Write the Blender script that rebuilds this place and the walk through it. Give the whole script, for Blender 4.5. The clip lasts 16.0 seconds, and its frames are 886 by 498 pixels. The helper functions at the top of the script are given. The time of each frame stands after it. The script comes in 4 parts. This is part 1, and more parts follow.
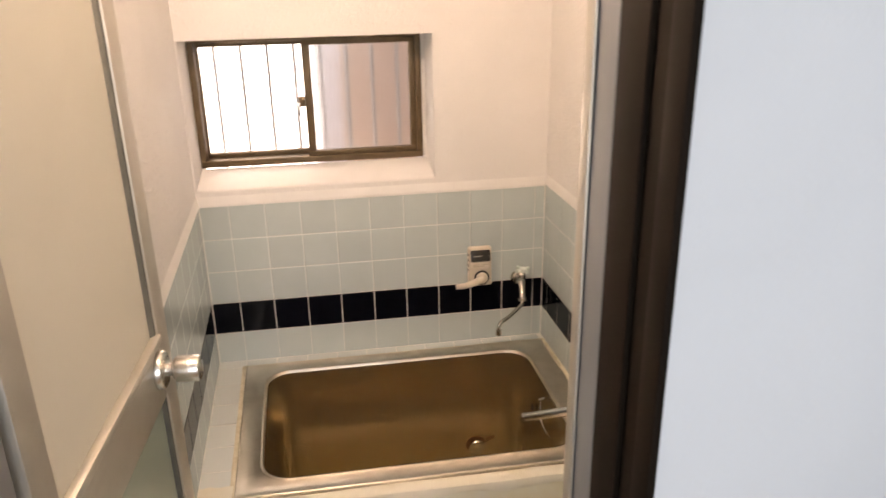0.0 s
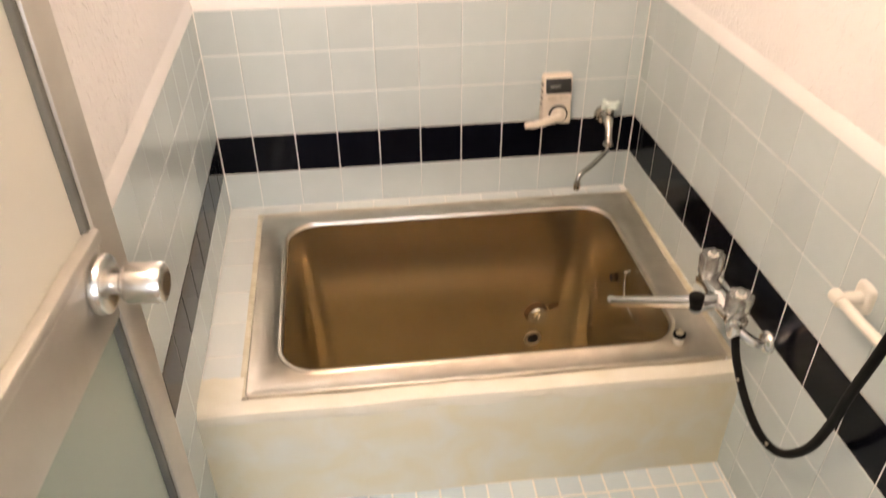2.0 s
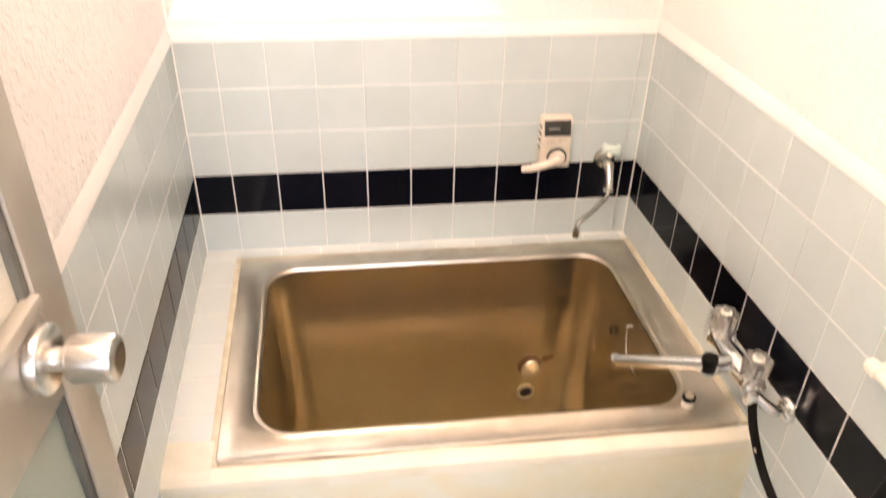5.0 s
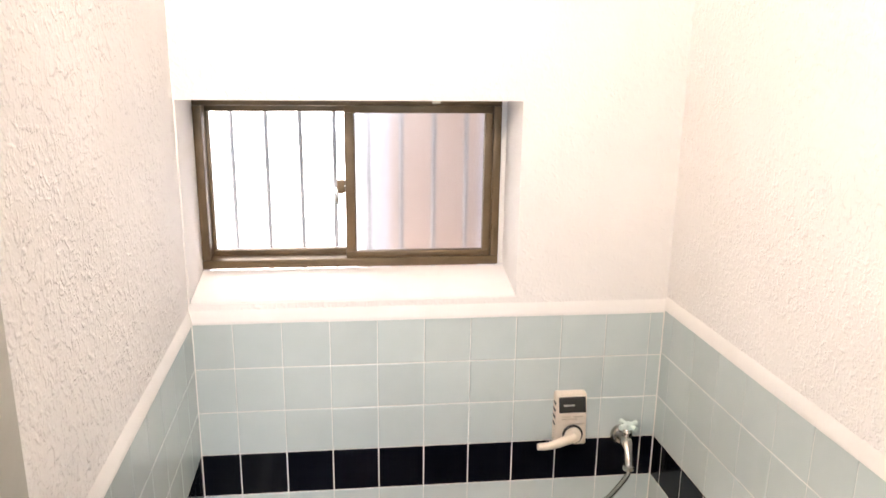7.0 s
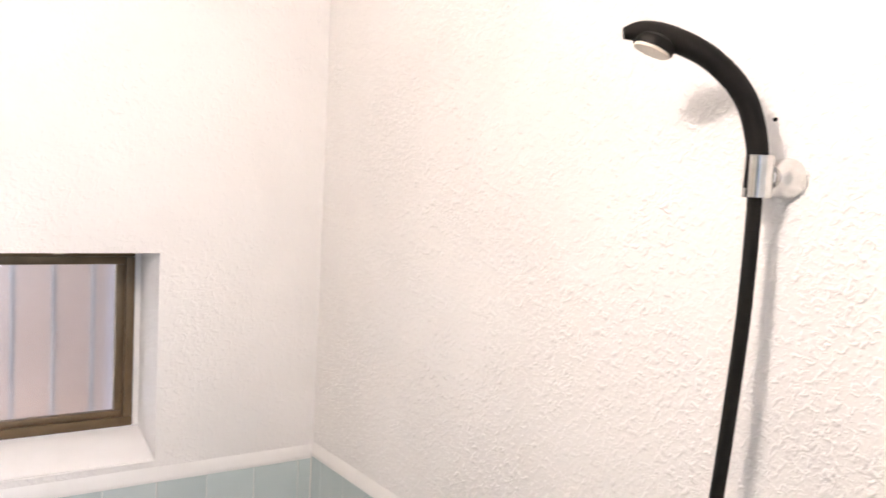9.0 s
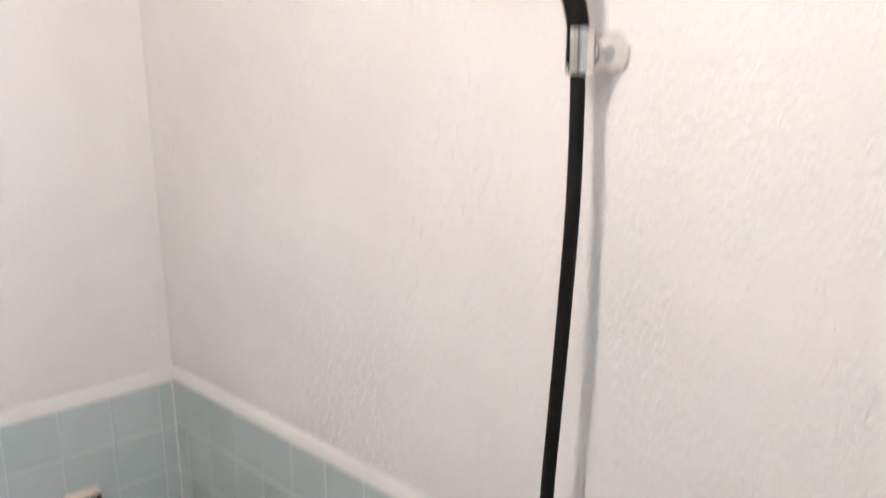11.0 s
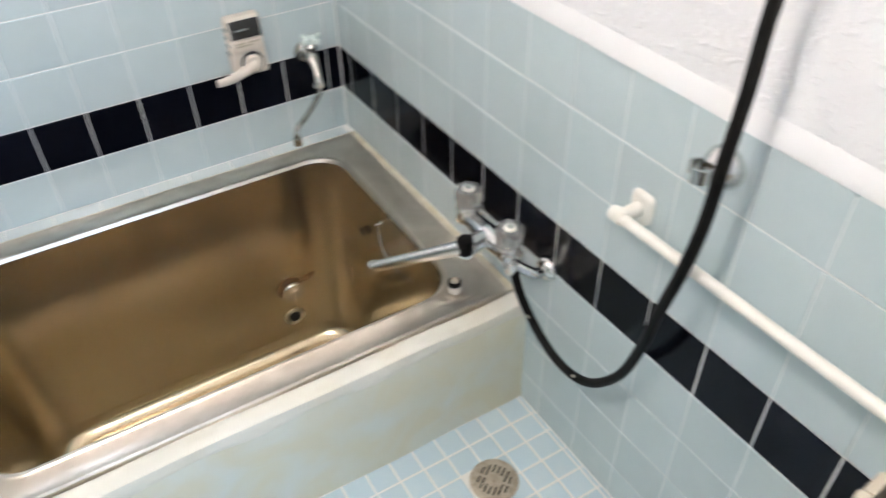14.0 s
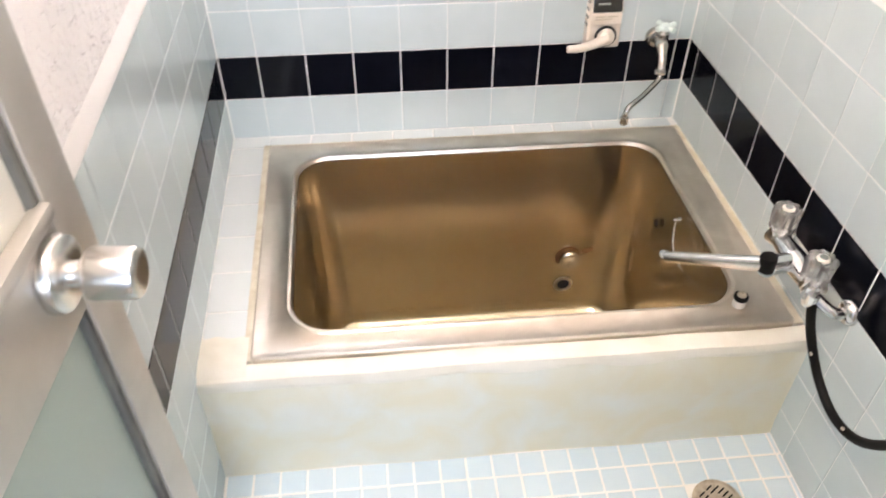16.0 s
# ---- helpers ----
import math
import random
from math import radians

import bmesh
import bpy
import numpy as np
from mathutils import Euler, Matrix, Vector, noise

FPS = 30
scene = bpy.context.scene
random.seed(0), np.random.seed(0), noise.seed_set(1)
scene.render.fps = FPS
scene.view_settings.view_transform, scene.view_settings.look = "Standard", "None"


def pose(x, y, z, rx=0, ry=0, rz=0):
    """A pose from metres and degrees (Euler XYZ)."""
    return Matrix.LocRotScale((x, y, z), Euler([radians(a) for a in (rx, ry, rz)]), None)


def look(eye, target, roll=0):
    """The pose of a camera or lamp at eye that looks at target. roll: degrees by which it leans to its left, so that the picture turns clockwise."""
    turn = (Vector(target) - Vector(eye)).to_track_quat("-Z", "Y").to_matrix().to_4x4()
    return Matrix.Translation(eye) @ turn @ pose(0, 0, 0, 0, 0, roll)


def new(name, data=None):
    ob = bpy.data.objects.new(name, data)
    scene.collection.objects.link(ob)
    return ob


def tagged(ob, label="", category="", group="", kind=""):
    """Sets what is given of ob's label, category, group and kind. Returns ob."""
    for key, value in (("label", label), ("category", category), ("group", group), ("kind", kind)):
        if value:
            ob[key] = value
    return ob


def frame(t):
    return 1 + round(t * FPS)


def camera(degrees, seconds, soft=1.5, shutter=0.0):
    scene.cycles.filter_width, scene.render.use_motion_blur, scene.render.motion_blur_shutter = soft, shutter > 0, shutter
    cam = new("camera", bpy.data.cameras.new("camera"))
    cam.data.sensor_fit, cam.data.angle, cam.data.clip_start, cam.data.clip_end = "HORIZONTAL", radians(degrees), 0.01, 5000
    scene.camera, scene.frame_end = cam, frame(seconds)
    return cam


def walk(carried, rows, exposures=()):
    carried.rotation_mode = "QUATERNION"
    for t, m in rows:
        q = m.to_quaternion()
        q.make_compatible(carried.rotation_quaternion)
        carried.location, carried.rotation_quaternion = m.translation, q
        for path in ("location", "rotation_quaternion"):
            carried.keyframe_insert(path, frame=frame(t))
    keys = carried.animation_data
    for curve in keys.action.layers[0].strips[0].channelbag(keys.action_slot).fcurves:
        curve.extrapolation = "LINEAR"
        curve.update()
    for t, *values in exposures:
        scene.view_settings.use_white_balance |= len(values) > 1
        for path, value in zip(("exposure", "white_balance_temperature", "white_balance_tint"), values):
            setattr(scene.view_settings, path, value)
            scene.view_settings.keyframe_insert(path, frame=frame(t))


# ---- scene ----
cam = camera(60.0, 16.0, shutter=0.5)
PATH = [
    (0, (-0.139, -2.342, 1.552), (0.155, -0.503, 0.823), -1.0),
    (0.5, (-0.143, -2.247, 1.486), (0.074, -0.378, 0.808), 0.1),
    (0.7, (-0.15, -2.173, 1.509), (0.078, -0.289, 0.879), -0.1),
    (1, (-0.171, -2.12, 1.516), (0.073, -0.24, 0.881), -0.7),
    (1.5, (-0.183, -1.957, 1.452), (0.063, -0.202, 0.528), -0.9),
    (2, (-0.142, -1.832, 1.402), (0.035, -0.213, 0.244), -0.4),
    (2.5, (-0.132, -1.787, 1.338), (0.003, -0.325, -0.018), -1.2),
    (3, (-0.153, -1.752, 1.293), (0.042, -0.409, -0.174), -1.3),
    (3.5, (-0.16, -1.733, 1.269), (0.118, -0.477, -0.261), 1.0),
    (4, (-0.161, -1.722, 1.291), (0.131, -0.371, -0.153), 1.8),
    (4.5, (-0.157, -1.716, 1.333), (0.11, -0.213, 0.041), 1.6),
    (5, (-0.152, -1.712, 1.362), (0.079, -0.048, 0.278), 1.4),
    (7.5, (-0.154, -1.656, 1.449), (0.072, 0.272, 0.978), 0.7),
    (8, (-0.13, -1.644, 1.451), (0.382, 0.247, 1.046), 2.1),
    (8.5, (-0.204, -1.667, 1.456), (0.714, 0.098, 1.249), 3.1),
    (8.7, (-0.199, -1.678, 1.467), (0.826, 0.032, 1.309), 3.2),
    (10.8, (-0.083, -1.678, 1.496), (1.241, -0.201, 1.243), 0.9),
    (11, (-0.096, -1.668, 1.48), (1.231, -0.23, 1.065), -0.8),
    (11.5, (-0.026, -1.618, 1.45), (1.205, -0.237, 0.689), -2.3),
    (12, (-0.039, -1.612, 1.42), (1.122, -0.337, 0.407), -1.6),
    (12.5, (-0.045, -1.606, 1.378), (1.023, -0.372, 0.222), -1.4),
    (13, (-0.052, -1.607, 1.34), (0.95, -0.423, 0.078), -0.6),
    (13.5, (-0.048, -1.6, 1.33), (0.904, -0.413, 0.032), -0.5),
    (14, (-0.067, -1.579, 1.318), (0.695, -0.278, 0.005), -0.9),
    (14.5, (-0.145, -1.566, 1.33), (0.377, -0.143, 0.026), 0.5),
    (15, (-0.162, -1.566, 1.338), (0.166, -0.077, 0.043), 0.7),
    (15.5, (-0.16, -1.591, 1.329), (0.091, -0.08, 0.043), 0.7),
    (16, (-0.166, -1.628, 1.33), (-0.022, -0.143, -0.002), 0.2),
]

# light levels along the clip: seconds, stops, kelvin, tint
EXPOSURES = [
    (0, 0.0, 8900, 26),
    (1, 0.16, 8600, 26),
    (2.5, 0.69, 8050, 25),
    (3.5, 0.77, 7900, 26),
    (5, 1.0, 7950, 27),
    (7.5, 0.48, 6700, 18),
    (8.7, 0.26, 6450, 18),
    (11, -0.15, 6200, 16),
    (11.8, -0.12, 6050, 14),
    (12.5, -0.1, 5800, 9),
    (13.5, 0.27, 5700, 9),
    (14.5, 0.79, 6050, 17),
    (16, 0.99, 6450, 21),
]

walk(cam, [(t, look(eye, target, roll)) for t, eye, target, roll in PATH], EXPOSURES)

# ---- world and lights ----
world = bpy.data.worlds.new("sky")
scene.world = world
world.use_nodes = True
wn = world.node_tree.nodes
sky = wn.new("ShaderNodeTexSky")
sky.sky_type, sky.sun_disc = "NISHITA", False
sky.sun_elevation, sky.sun_rotation = radians(50), radians(200)
world.node_tree.links.new(sky.outputs[0], wn["Background"].inputs[0])
wn["Background"].inputs[1].default_value = 0.12
sun = new("sun", bpy.data.lights.new("sun", "SUN"))
sun.data.energy, sun.data.angle, sun.data.color = 3.0, radians(0.5), (1, 0.96, 0.9)
sun.matrix_world = look((0, -6, 8), (0, 0, 0))

LAMP_POWER = 255.0      # brightness of the globe lamp
DAY_POWER = 4.2        # brightness of the day outside the bathroom window
ROOM_POWER = 18.0      # daylight coming into the washroom behind

ante = new("washroom_daylight", bpy.data.lights.new("washroom_daylight", "AREA"))
ante.data.shape, ante.data.size, ante.data.size_y = "RECTANGLE", 0.9, 0.9
ante.data.energy, ante.data.color = ROOM_POWER, (0.62, 0.81, 1.0)
ante.matrix_world = look((-0.1, -3.27, 1.45), (-0.1, 0, 1.45))


# ---- materials ----
def material(name, color, rough=0.5, metal=0.0, second=None, spots=6.0, bump=0.0, grain=60.0, detail=4.0, vary=0.0,
             trans=0.0, coat=0.0, emit=0.0, warp=0.0):
    m = bpy.data.materials.new(name)
    m.use_nodes = True
    n, l = m.node_tree.nodes, m.node_tree.links
    b = n["Principled BSDF"]
    b.inputs["Base Color"].default_value = (*color, 1)
    b.inputs["Roughness"].default_value = rough
    b.inputs["Metallic"].default_value = metal
    b.inputs["Transmission Weight"].default_value = trans
    b.inputs["Coat Weight"].default_value = coat
    b.inputs["Coat Roughness"].default_value = 0.08
    if emit:
        b.inputs["Emission Color"].default_value = (*color, 1)
        b.inputs["Emission Strength"].default_value = emit
    co = n.new("ShaderNodeNewGeometry")
    out = None
    if second:
        t = n.new("ShaderNodeTexNoise")
        t.inputs["Scale"].default_value, t.inputs["Detail"].default_value = spots, 6.0
        t.inputs["Distortion"].default_value = 0.6
        l.new(co.outputs["Position"], t.inputs["Vector"])
        r = n.new("ShaderNodeValToRGB")
        r.color_ramp.elements[0].position, r.color_ramp.elements[1].position = 0.38, 0.66
        r.color_ramp.elements[0].color, r.color_ramp.elements[1].color = (*color, 1), (*second, 1)
        l.new(t.outputs["Fac"], r.inputs["Fac"])
        out = r.outputs["Color"]
        rr = n.new("ShaderNodeMapRange")
        rr.inputs["To Min"].default_value, rr.inputs["To Max"].default_value = max(rough - 0.06, 0.02), min(rough + 0.1, 1)
        l.new(t.outputs["Fac"], rr.inputs["Value"])
        l.new(rr.outputs["Result"], b.inputs["Roughness"])
    if vary:
        o = n.new("ShaderNodeObjectInfo")
        h = n.new("ShaderNodeHueSaturation")
        v = n.new("ShaderNodeMapRange")
        v.inputs["To Min"].default_value, v.inputs["To Max"].default_value = 1 - vary, 1 + vary
        l.new(o.outputs["Random"], v.inputs["Value"])
        l.new(v.outputs["Result"], h.inputs["Value"])
        if out:
            l.new(out, h.inputs["Color"])
        else:
            h.inputs["Color"].default_value = (*color, 1)
        out = h.outputs["Color"]
    if out:
        l.new(out, b.inputs["Base Color"])
    if bump:
        t2 = n.new("ShaderNodeTexNoise")
        t2.inputs["Scale"].default_value, t2.inputs["Detail"].default_value = grain, detail
        t2.inputs["Distortion"].default_value = warp
        l.new(co.outputs["Position"], t2.inputs["Vector"])
        bp = n.new("ShaderNodeBump")
        bp.inputs["Strength"].default_value, bp.inputs["Distance"].default_value = 1.0, bump
        l.new(t2.outputs["Fac"], bp.inputs["Height"])
        l.new(bp.outputs["Normal"], b.inputs["Normal"])
    return m


def stucco(name, color, depth, scale):
    """White sprayed plaster: ragged raised flakes 1 to 3 cm across over a gently uneven coat, with fine grit."""
    m = material(name, color, 0.72, second=tuple(c * 0.95 for c in color), spots=3.0)
    n, l = m.node_tree.nodes, m.node_tree.links
    g = n.new("ShaderNodeNewGeometry")

    def clouds(size, detail, twist):
        t = n.new("ShaderNodeTexNoise")
        t.inputs["Scale"].default_value, t.inputs["Detail"].default_value, t.inputs["Distortion"].default_value = size, detail, twist
        l.new(g.outputs["Position"], t.inputs["Vector"])
        return t.outputs["Fac"]

    def spread(value, low, high):
        r = n.new("ShaderNodeMapRange")
        r.interpolation_type = "SMOOTHSTEP"
        r.inputs["From Min"].default_value, r.inputs["From Max"].default_value = low, high
        l.new(value, r.inputs["Value"])
        return r.outputs["Result"]

    def both(kind, a, b):
        q = n.new("ShaderNodeMath")
        q.operation = kind
        for value, socket in ((a, q.inputs[0]), (b, q.inputs[1])):
            if isinstance(value, float):
                socket.default_value = value
            else:
                l.new(value, socket)
        return q.outputs[0]

    flakes = spread(clouds(scale, 2.0, 0.7), 0.46, 0.76)
    crust = spread(clouds(scale * 1.9, 1.0, 0.3), 0.48, 0.80)
    patches = spread(clouds(5.0, 2.0, 0.3), 0.30, 0.62)
    raised = both("MULTIPLY", both("ADD", flakes, both("MULTIPLY", crust, 0.45)), both("ADD", both("MULTIPLY", patches, 0.5), 0.5))
    height = both("ADD", raised, both("ADD", both("MULTIPLY", clouds(14.0, 2.0, 0.0), 1.1), both("MULTIPLY", clouds(170.0, 3.0, 0.0), 0.28)))
    b = n.new("ShaderNodeBump")
    b.inputs["Strength"].default_value, b.inputs["Distance"].default_value = 1.0, depth
    l.new(height, b.inputs["Height"])
    l.new(b.outputs["Normal"], n["Principled BSDF"].inputs["Normal"])
    return m


PLASTER = stucco("plaster", (0.86, 0.84, 0.82), 0.0011, 80.0)
ROUGH_PLASTER = stucco("rough_plaster", (0.86, 0.84, 0.82), 0.0028, 66.0)
EAST_PLASTER = stucco("flaked_plaster", (0.86, 0.84, 0.82), 0.0020, 88.0)
SMOOTH = material("smooth_white_paint", (0.88, 0.86, 0.84), 0.4, second=(0.83, 0.81, 0.78), spots=5, bump=0.0006, grain=40)
GROUT = material("grout", (0.84, 0.83, 0.80), 0.8, second=(0.80, 0.78, 0.72), spots=7, bump=0.0004, grain=300)
TILE = material("pale_blue_tile", (0.545, 0.622, 0.622), 0.16, second=(0.52, 0.603, 0.602), spots=9, vary=0.035, bump=0.00012, grain=18)
DARK = material("navy_tile", (0.003, 0.0035, 0.006), 0.12, second=(0.004, 0.0046, 0.008), spots=14, vary=0.2)
DARK.node_tree.nodes["Principled BSDF"].inputs["Specular IOR Level"].default_value = 0.11
MOSAIC = material("mosaic_tile", (0.535, 0.655, 0.705), 0.30, second=(0.57, 0.67, 0.70), spots=16, vary=0.03, bump=0.0003, grain=90)
DECK = material("deck_tile", (0.68, 0.73, 0.72), 0.19, second=(0.69, 0.73, 0.71), spots=5, vary=0.04)
SEALANT = material("cream_sealant", (0.72, 0.66, 0.52), 0.5, second=(0.60, 0.53, 0.38), spots=30)
CREAM = material("cream_plaster", (0.71, 0.665, 0.50), 0.5, second=(0.72, 0.725, 0.64), spots=9, bump=0.004, grain=7, detail=5)
TOP_COAT = material("white_top_coat", (0.77, 0.74, 0.64), 0.45, second=(0.72, 0.68, 0.56), spots=11, bump=0.002, grain=12, detail=4)
STEEL = material("brushed_steel", (0.68, 0.61, 0.52), 0.32, 1.0, second=(0.56, 0.495, 0.41), spots=9, bump=0.0003, grain=14)
STAINED = material("stained_steel", (0.655, 0.56, 0.395), 0.17, 0.95, second=(0.565, 0.47, 0.325), spots=4.0)
CHROME = material("chrome", (0.78, 0.77, 0.75), 0.12, 1.0, second=(0.66, 0.65, 0.63), spots=60)
KNOB = material("satin_chrome", (0.72, 0.70, 0.66), 0.26, 1.0)
WORN = material("worn_chrome", (0.62, 0.60, 0.56), 0.2, 1.0, second=(0.45, 0.42, 0.37), spots=50)
ALU = material("aluminium", (0.51, 0.485, 0.43), 0.42, 0.7, second=(0.45, 0.425, 0.375), spots=8, bump=0.0002, grain=120)
# paler copy of the aluminium: light on the bottom rail put into colour
LIT_ALU = material("lit_aluminium", (0.68, 0.62, 0.54), 0.42, 0.3, second=(0.62, 0.56, 0.48), spots=8)
ALU_GREY = material("grey_aluminium", (0.25, 0.26, 0.275), 0.40, 0.4, second=(0.21, 0.22, 0.235), spots=8)
SEAL = material("grey_glazing_rubber", (0.12, 0.115, 0.095), 0.7, second=(0.09, 0.088, 0.075), spots=10)
BAR_GREY = material("pale_grille_paint", (0.42, 0.43, 0.45), 0.5, second=(0.36, 0.37, 0.39), spots=8)
BRONZE = material("bronze_aluminium", (0.15, 0.10, 0.052), 0.40, 0.4, second=(0.11, 0.075, 0.038), spots=14)
BLACK = material("black_rubber", (0.006, 0.0055, 0.005), 0.55, second=(0.010, 0.009, 0.0075), spots=30)
BLACK.node_tree.nodes["Principled BSDF"].inputs["Specular IOR Level"].default_value = 0.1
IVORY = material("ivory_plastic", (0.74, 0.66, 0.56), 0.35, second=(0.70, 0.61, 0.50), spots=20)
WHITE_PLASTIC = material("white_plastic", (0.80, 0.77, 0.70), 0.35, second=(0.76, 0.72, 0.63), spots=20)
MINT = material("mint_plastic", (0.66, 0.76, 0.72), 0.3)
SMOKE = material("dark_display", (0.03, 0.028, 0.024), 0.12)
CLEAR = material("clear_acrylic", (0.80, 0.79, 0.76), 0.06, trans=0.9)
WOOD_DARK = material("dark_stained_wood", (0.006, 0.0035, 0.002), 0.7, second=(0.010, 0.006, 0.0035), spots=7, bump=0.0005, grain=25)
WOOD_DARK.node_tree.nodes["Principled BSDF"].inputs["Specular IOR Level"].default_value = 0.1
SLAT = material("pale_slat", (0.50, 0.455, 0.36), 0.55, second=(0.42, 0.37, 0.275), spots=14, vary=0.06, bump=0.0006, grain=80)
PAPER = material("washroom_wallpaper", (0.585, 0.63, 0.665), 0.7, second=(0.555, 0.60, 0.635), spots=4, bump=0.0004, grain=220)
FLOORING = material("washroom_flooring", (0.30, 0.22, 0.14), 0.45, second=(0.24, 0.17, 0.10), spots=8)
UPPER_GLASS = material("frosted_cream_panel", (0.60, 0.58, 0.50), 0.55, second=(0.57, 0.55, 0.47), spots=2)
LOWER_GLASS = material("frosted_green_panel", (0.275, 0.335, 0.28), 0.35, second=(0.26, 0.315, 0.265), spots=2, coat=0.25)
FROST = material("frosted_glass", (0.85, 0.85, 0.86), 0.17, trans=1.0)
BRASS = material("drain_metal", (0.60, 0.53, 0.42), 0.42, 0.8, second=(0.44, 0.37, 0.28), spots=60)
RUST_AND_GAP = material("rust_stain_and_gap", (0.16, 0.075, 0.02), 0.6, second=(0.10, 0.045, 0.012), spots=90)
HOLE = material("dark_hole", (0.006, 0.005, 0.004), 0.9)
GLOBE = material("lamp_globe", (1.0, 0.88, 0.76), 0.4, emit=LAMP_POWER)
DAYLIGHT = material("bright_day", (0.95, 0.98, 1.0), 1.0, emit=DAY_POWER)
NEIGHBOUR = material("pale_render", (0.74, 0.73, 0.78), 0.8, second=(0.68, 0.67, 0.72), spots=4, bump=0.001, grain=60)
NEIGHBOUR_BROWN = material("beige_brown_cladding", (0.62, 0.49, 0.42), 0.7, second=(0.56, 0.44, 0.37), spots=5, bump=0.0005, grain=40)
CONCRETE = material("concrete", (0.35, 0.34, 0.32), 0.85, second=(0.28, 0.27, 0.26), spots=5)


# ---- shapes ----
def link(name, bm, mat, parent=None, smooth=False):
    me = bpy.data.meshes.new(name)
    bmesh.ops.recalc_face_normals(bm, faces=bm.faces)
    bm.to_mesh(me)
    bm.free()
    for mt in (mat if isinstance(mat, (list, tuple)) else [mat]):
        me.materials.append(mt)
    if smooth:
        me.shade_smooth()
        me.set_sharp_from_angle(angle=radians(38))
    ob = new(name, me)
    if parent:
        ob.parent = parent
    return ob


def part(name, bm, mat, parent, label="", smooth=True):
    ob = link(name, bm, mat, parent, smooth)
    return tagged(ob, label=label)


def thing(name, label, category, group="", kind="", at=None):
    ob = new(name)
    ob.empty_display_size = 0.05
    if at is not None:
        ob.matrix_basis = at
    return tagged(ob, label, category, group, kind)


def box(x0, x1, y0, y1, z0, z1, bevel=0.0, bm=None, seg=2):
    b = bmesh.new()
    bmesh.ops.create_cube(b, size=1, matrix=Matrix.LocRotScale(((x0 + x1) / 2, (y0 + y1) / 2, (z0 + z1) / 2), None, (abs(x1 - x0), abs(y1 - y0), abs(z1 - z0))))
    if bevel:
        bmesh.ops.bevel(b, geom=b.edges[:], offset=bevel, segments=seg, affect="EDGES", profile=0.5)
    return merge(bm, b)


def merge(bm, b, m=None):
    if m is not None:
        b.transform(m)
    if bm is None:
        return b
    me = bpy.data.meshes.new("tmp")
    b.to_mesh(me)
    b.free()
    bm.from_mesh(me)
    bpy.data.meshes.remove(me)
    return bm


def lathe(profile, m=None, seg=28, bm=None, flutes=0, depth=0.0):
    """Turns (radius, height) pairs about the z axis."""
    b = bmesh.new()
    rings = []
    for r, z in profile:
        ring = []
        for i in range(seg):
            a = 2 * math.pi * i / seg
            q = r * (1 - depth * (0.5 + 0.5 * math.cos(flutes * a))) if flutes else r
            ring.append(b.verts.new((q * math.cos(a), q * math.sin(a), z)))
        rings.append(ring)
    for lo, hi in zip(rings, rings[1:]):
        for i in range(seg):
            j = (i + 1) % seg
            b.faces.new((lo[i], lo[j], hi[j], hi[i]))
    b.faces.new(rings[0][::-1])
    b.faces.new(rings[-1])
    return merge(bm, b, m)


def spline(points, steps=8):
    """A smooth line through the points."""
    ps = [Vector(p) for p in points]
    ps = [ps[0] * 2 - ps[1], *ps, ps[-1] * 2 - ps[-2]]
    out = []
    for i in range(1, len(ps) - 2):
        a, b, c, d = ps[i - 1:i + 3]
        for k in range(steps):
            t = k / steps
            out.append(0.5 * (2 * b + (c - a) * t + (2 * a - 5 * b + 4 * c - d) * t * t + (3 * b - a - 3 * c + d) * t ** 3))
    out.append(ps[-2])
    return out


def tube(points, radius, seg=14, bm=None, steps=8, straight=False):
    line = [Vector(p) for p in points] if straight else spline(points, steps)
    b = bmesh.new()
    n = len(line)
    rad = radius if callable(radius) else (lambda t: radius)
    up = None
    rings = []
    for i, p in enumerate(line):
        d = (line[min(i + 1, n - 1)] - line[max(i - 1, 0)]).normalized()
        if up is None:
            up = d.orthogonal().normalized()
        up = (up - d * up.dot(d)).normalized()
        side = d.cross(up)
        r = rad(i / (n - 1))
        rings.append([b.verts.new(p + r * (math.cos(2 * math.pi * k / seg) * up + math.sin(2 * math.pi * k / seg) * side)) for k in range(seg)])
    for lo, hi in zip(rings, rings[1:]):
        for k in range(seg):
            j = (k + 1) % seg
            b.faces.new((lo[k], lo[j], hi[j], hi[k]))
    b.faces.new(rings[0][::-1])
    b.faces.new(rings[-1])
    return merge(bm, b)


def aim(at, way):
    """Turns the z axis to the way given, at a place."""
    return Matrix.Translation(at) @ Vector(way).to_track_quat("Z", "Y").to_matrix().to_4x4()


def rounded(x0, x1, y0, y1, r, seg=8):
    out = []
    for cx, cy, a in ((x1 - r, y1 - r, 0), (x0 + r, y1 - r, 90), (x0 + r, y0 + r, 180), (x1 - r, y0 + r, 270)):
        for k in range(seg + 1):
            t = radians(a + 90 * k / seg)
            out.append((cx + r * math.cos(t), cy + r * math.sin(t)))
    return out


# ---- plan ----
FLOOR = -0.01
PITCH = 0.109
BAND = 0.385                 # lower edge of the dark row
TOP = BAND + 4 * PITCH       # upper edge of the tiling
LEFT, RIGHT = -0.529, 0.583  # corners of the window wall
SKEW = radians(1.6)          # the side walls do not stand square to it
NEAR = -1.785                # face of the door wall
CEIL = 2.25
RIM = 0.283


def side(x, y):
    return x - math.tan(SKEW) * y


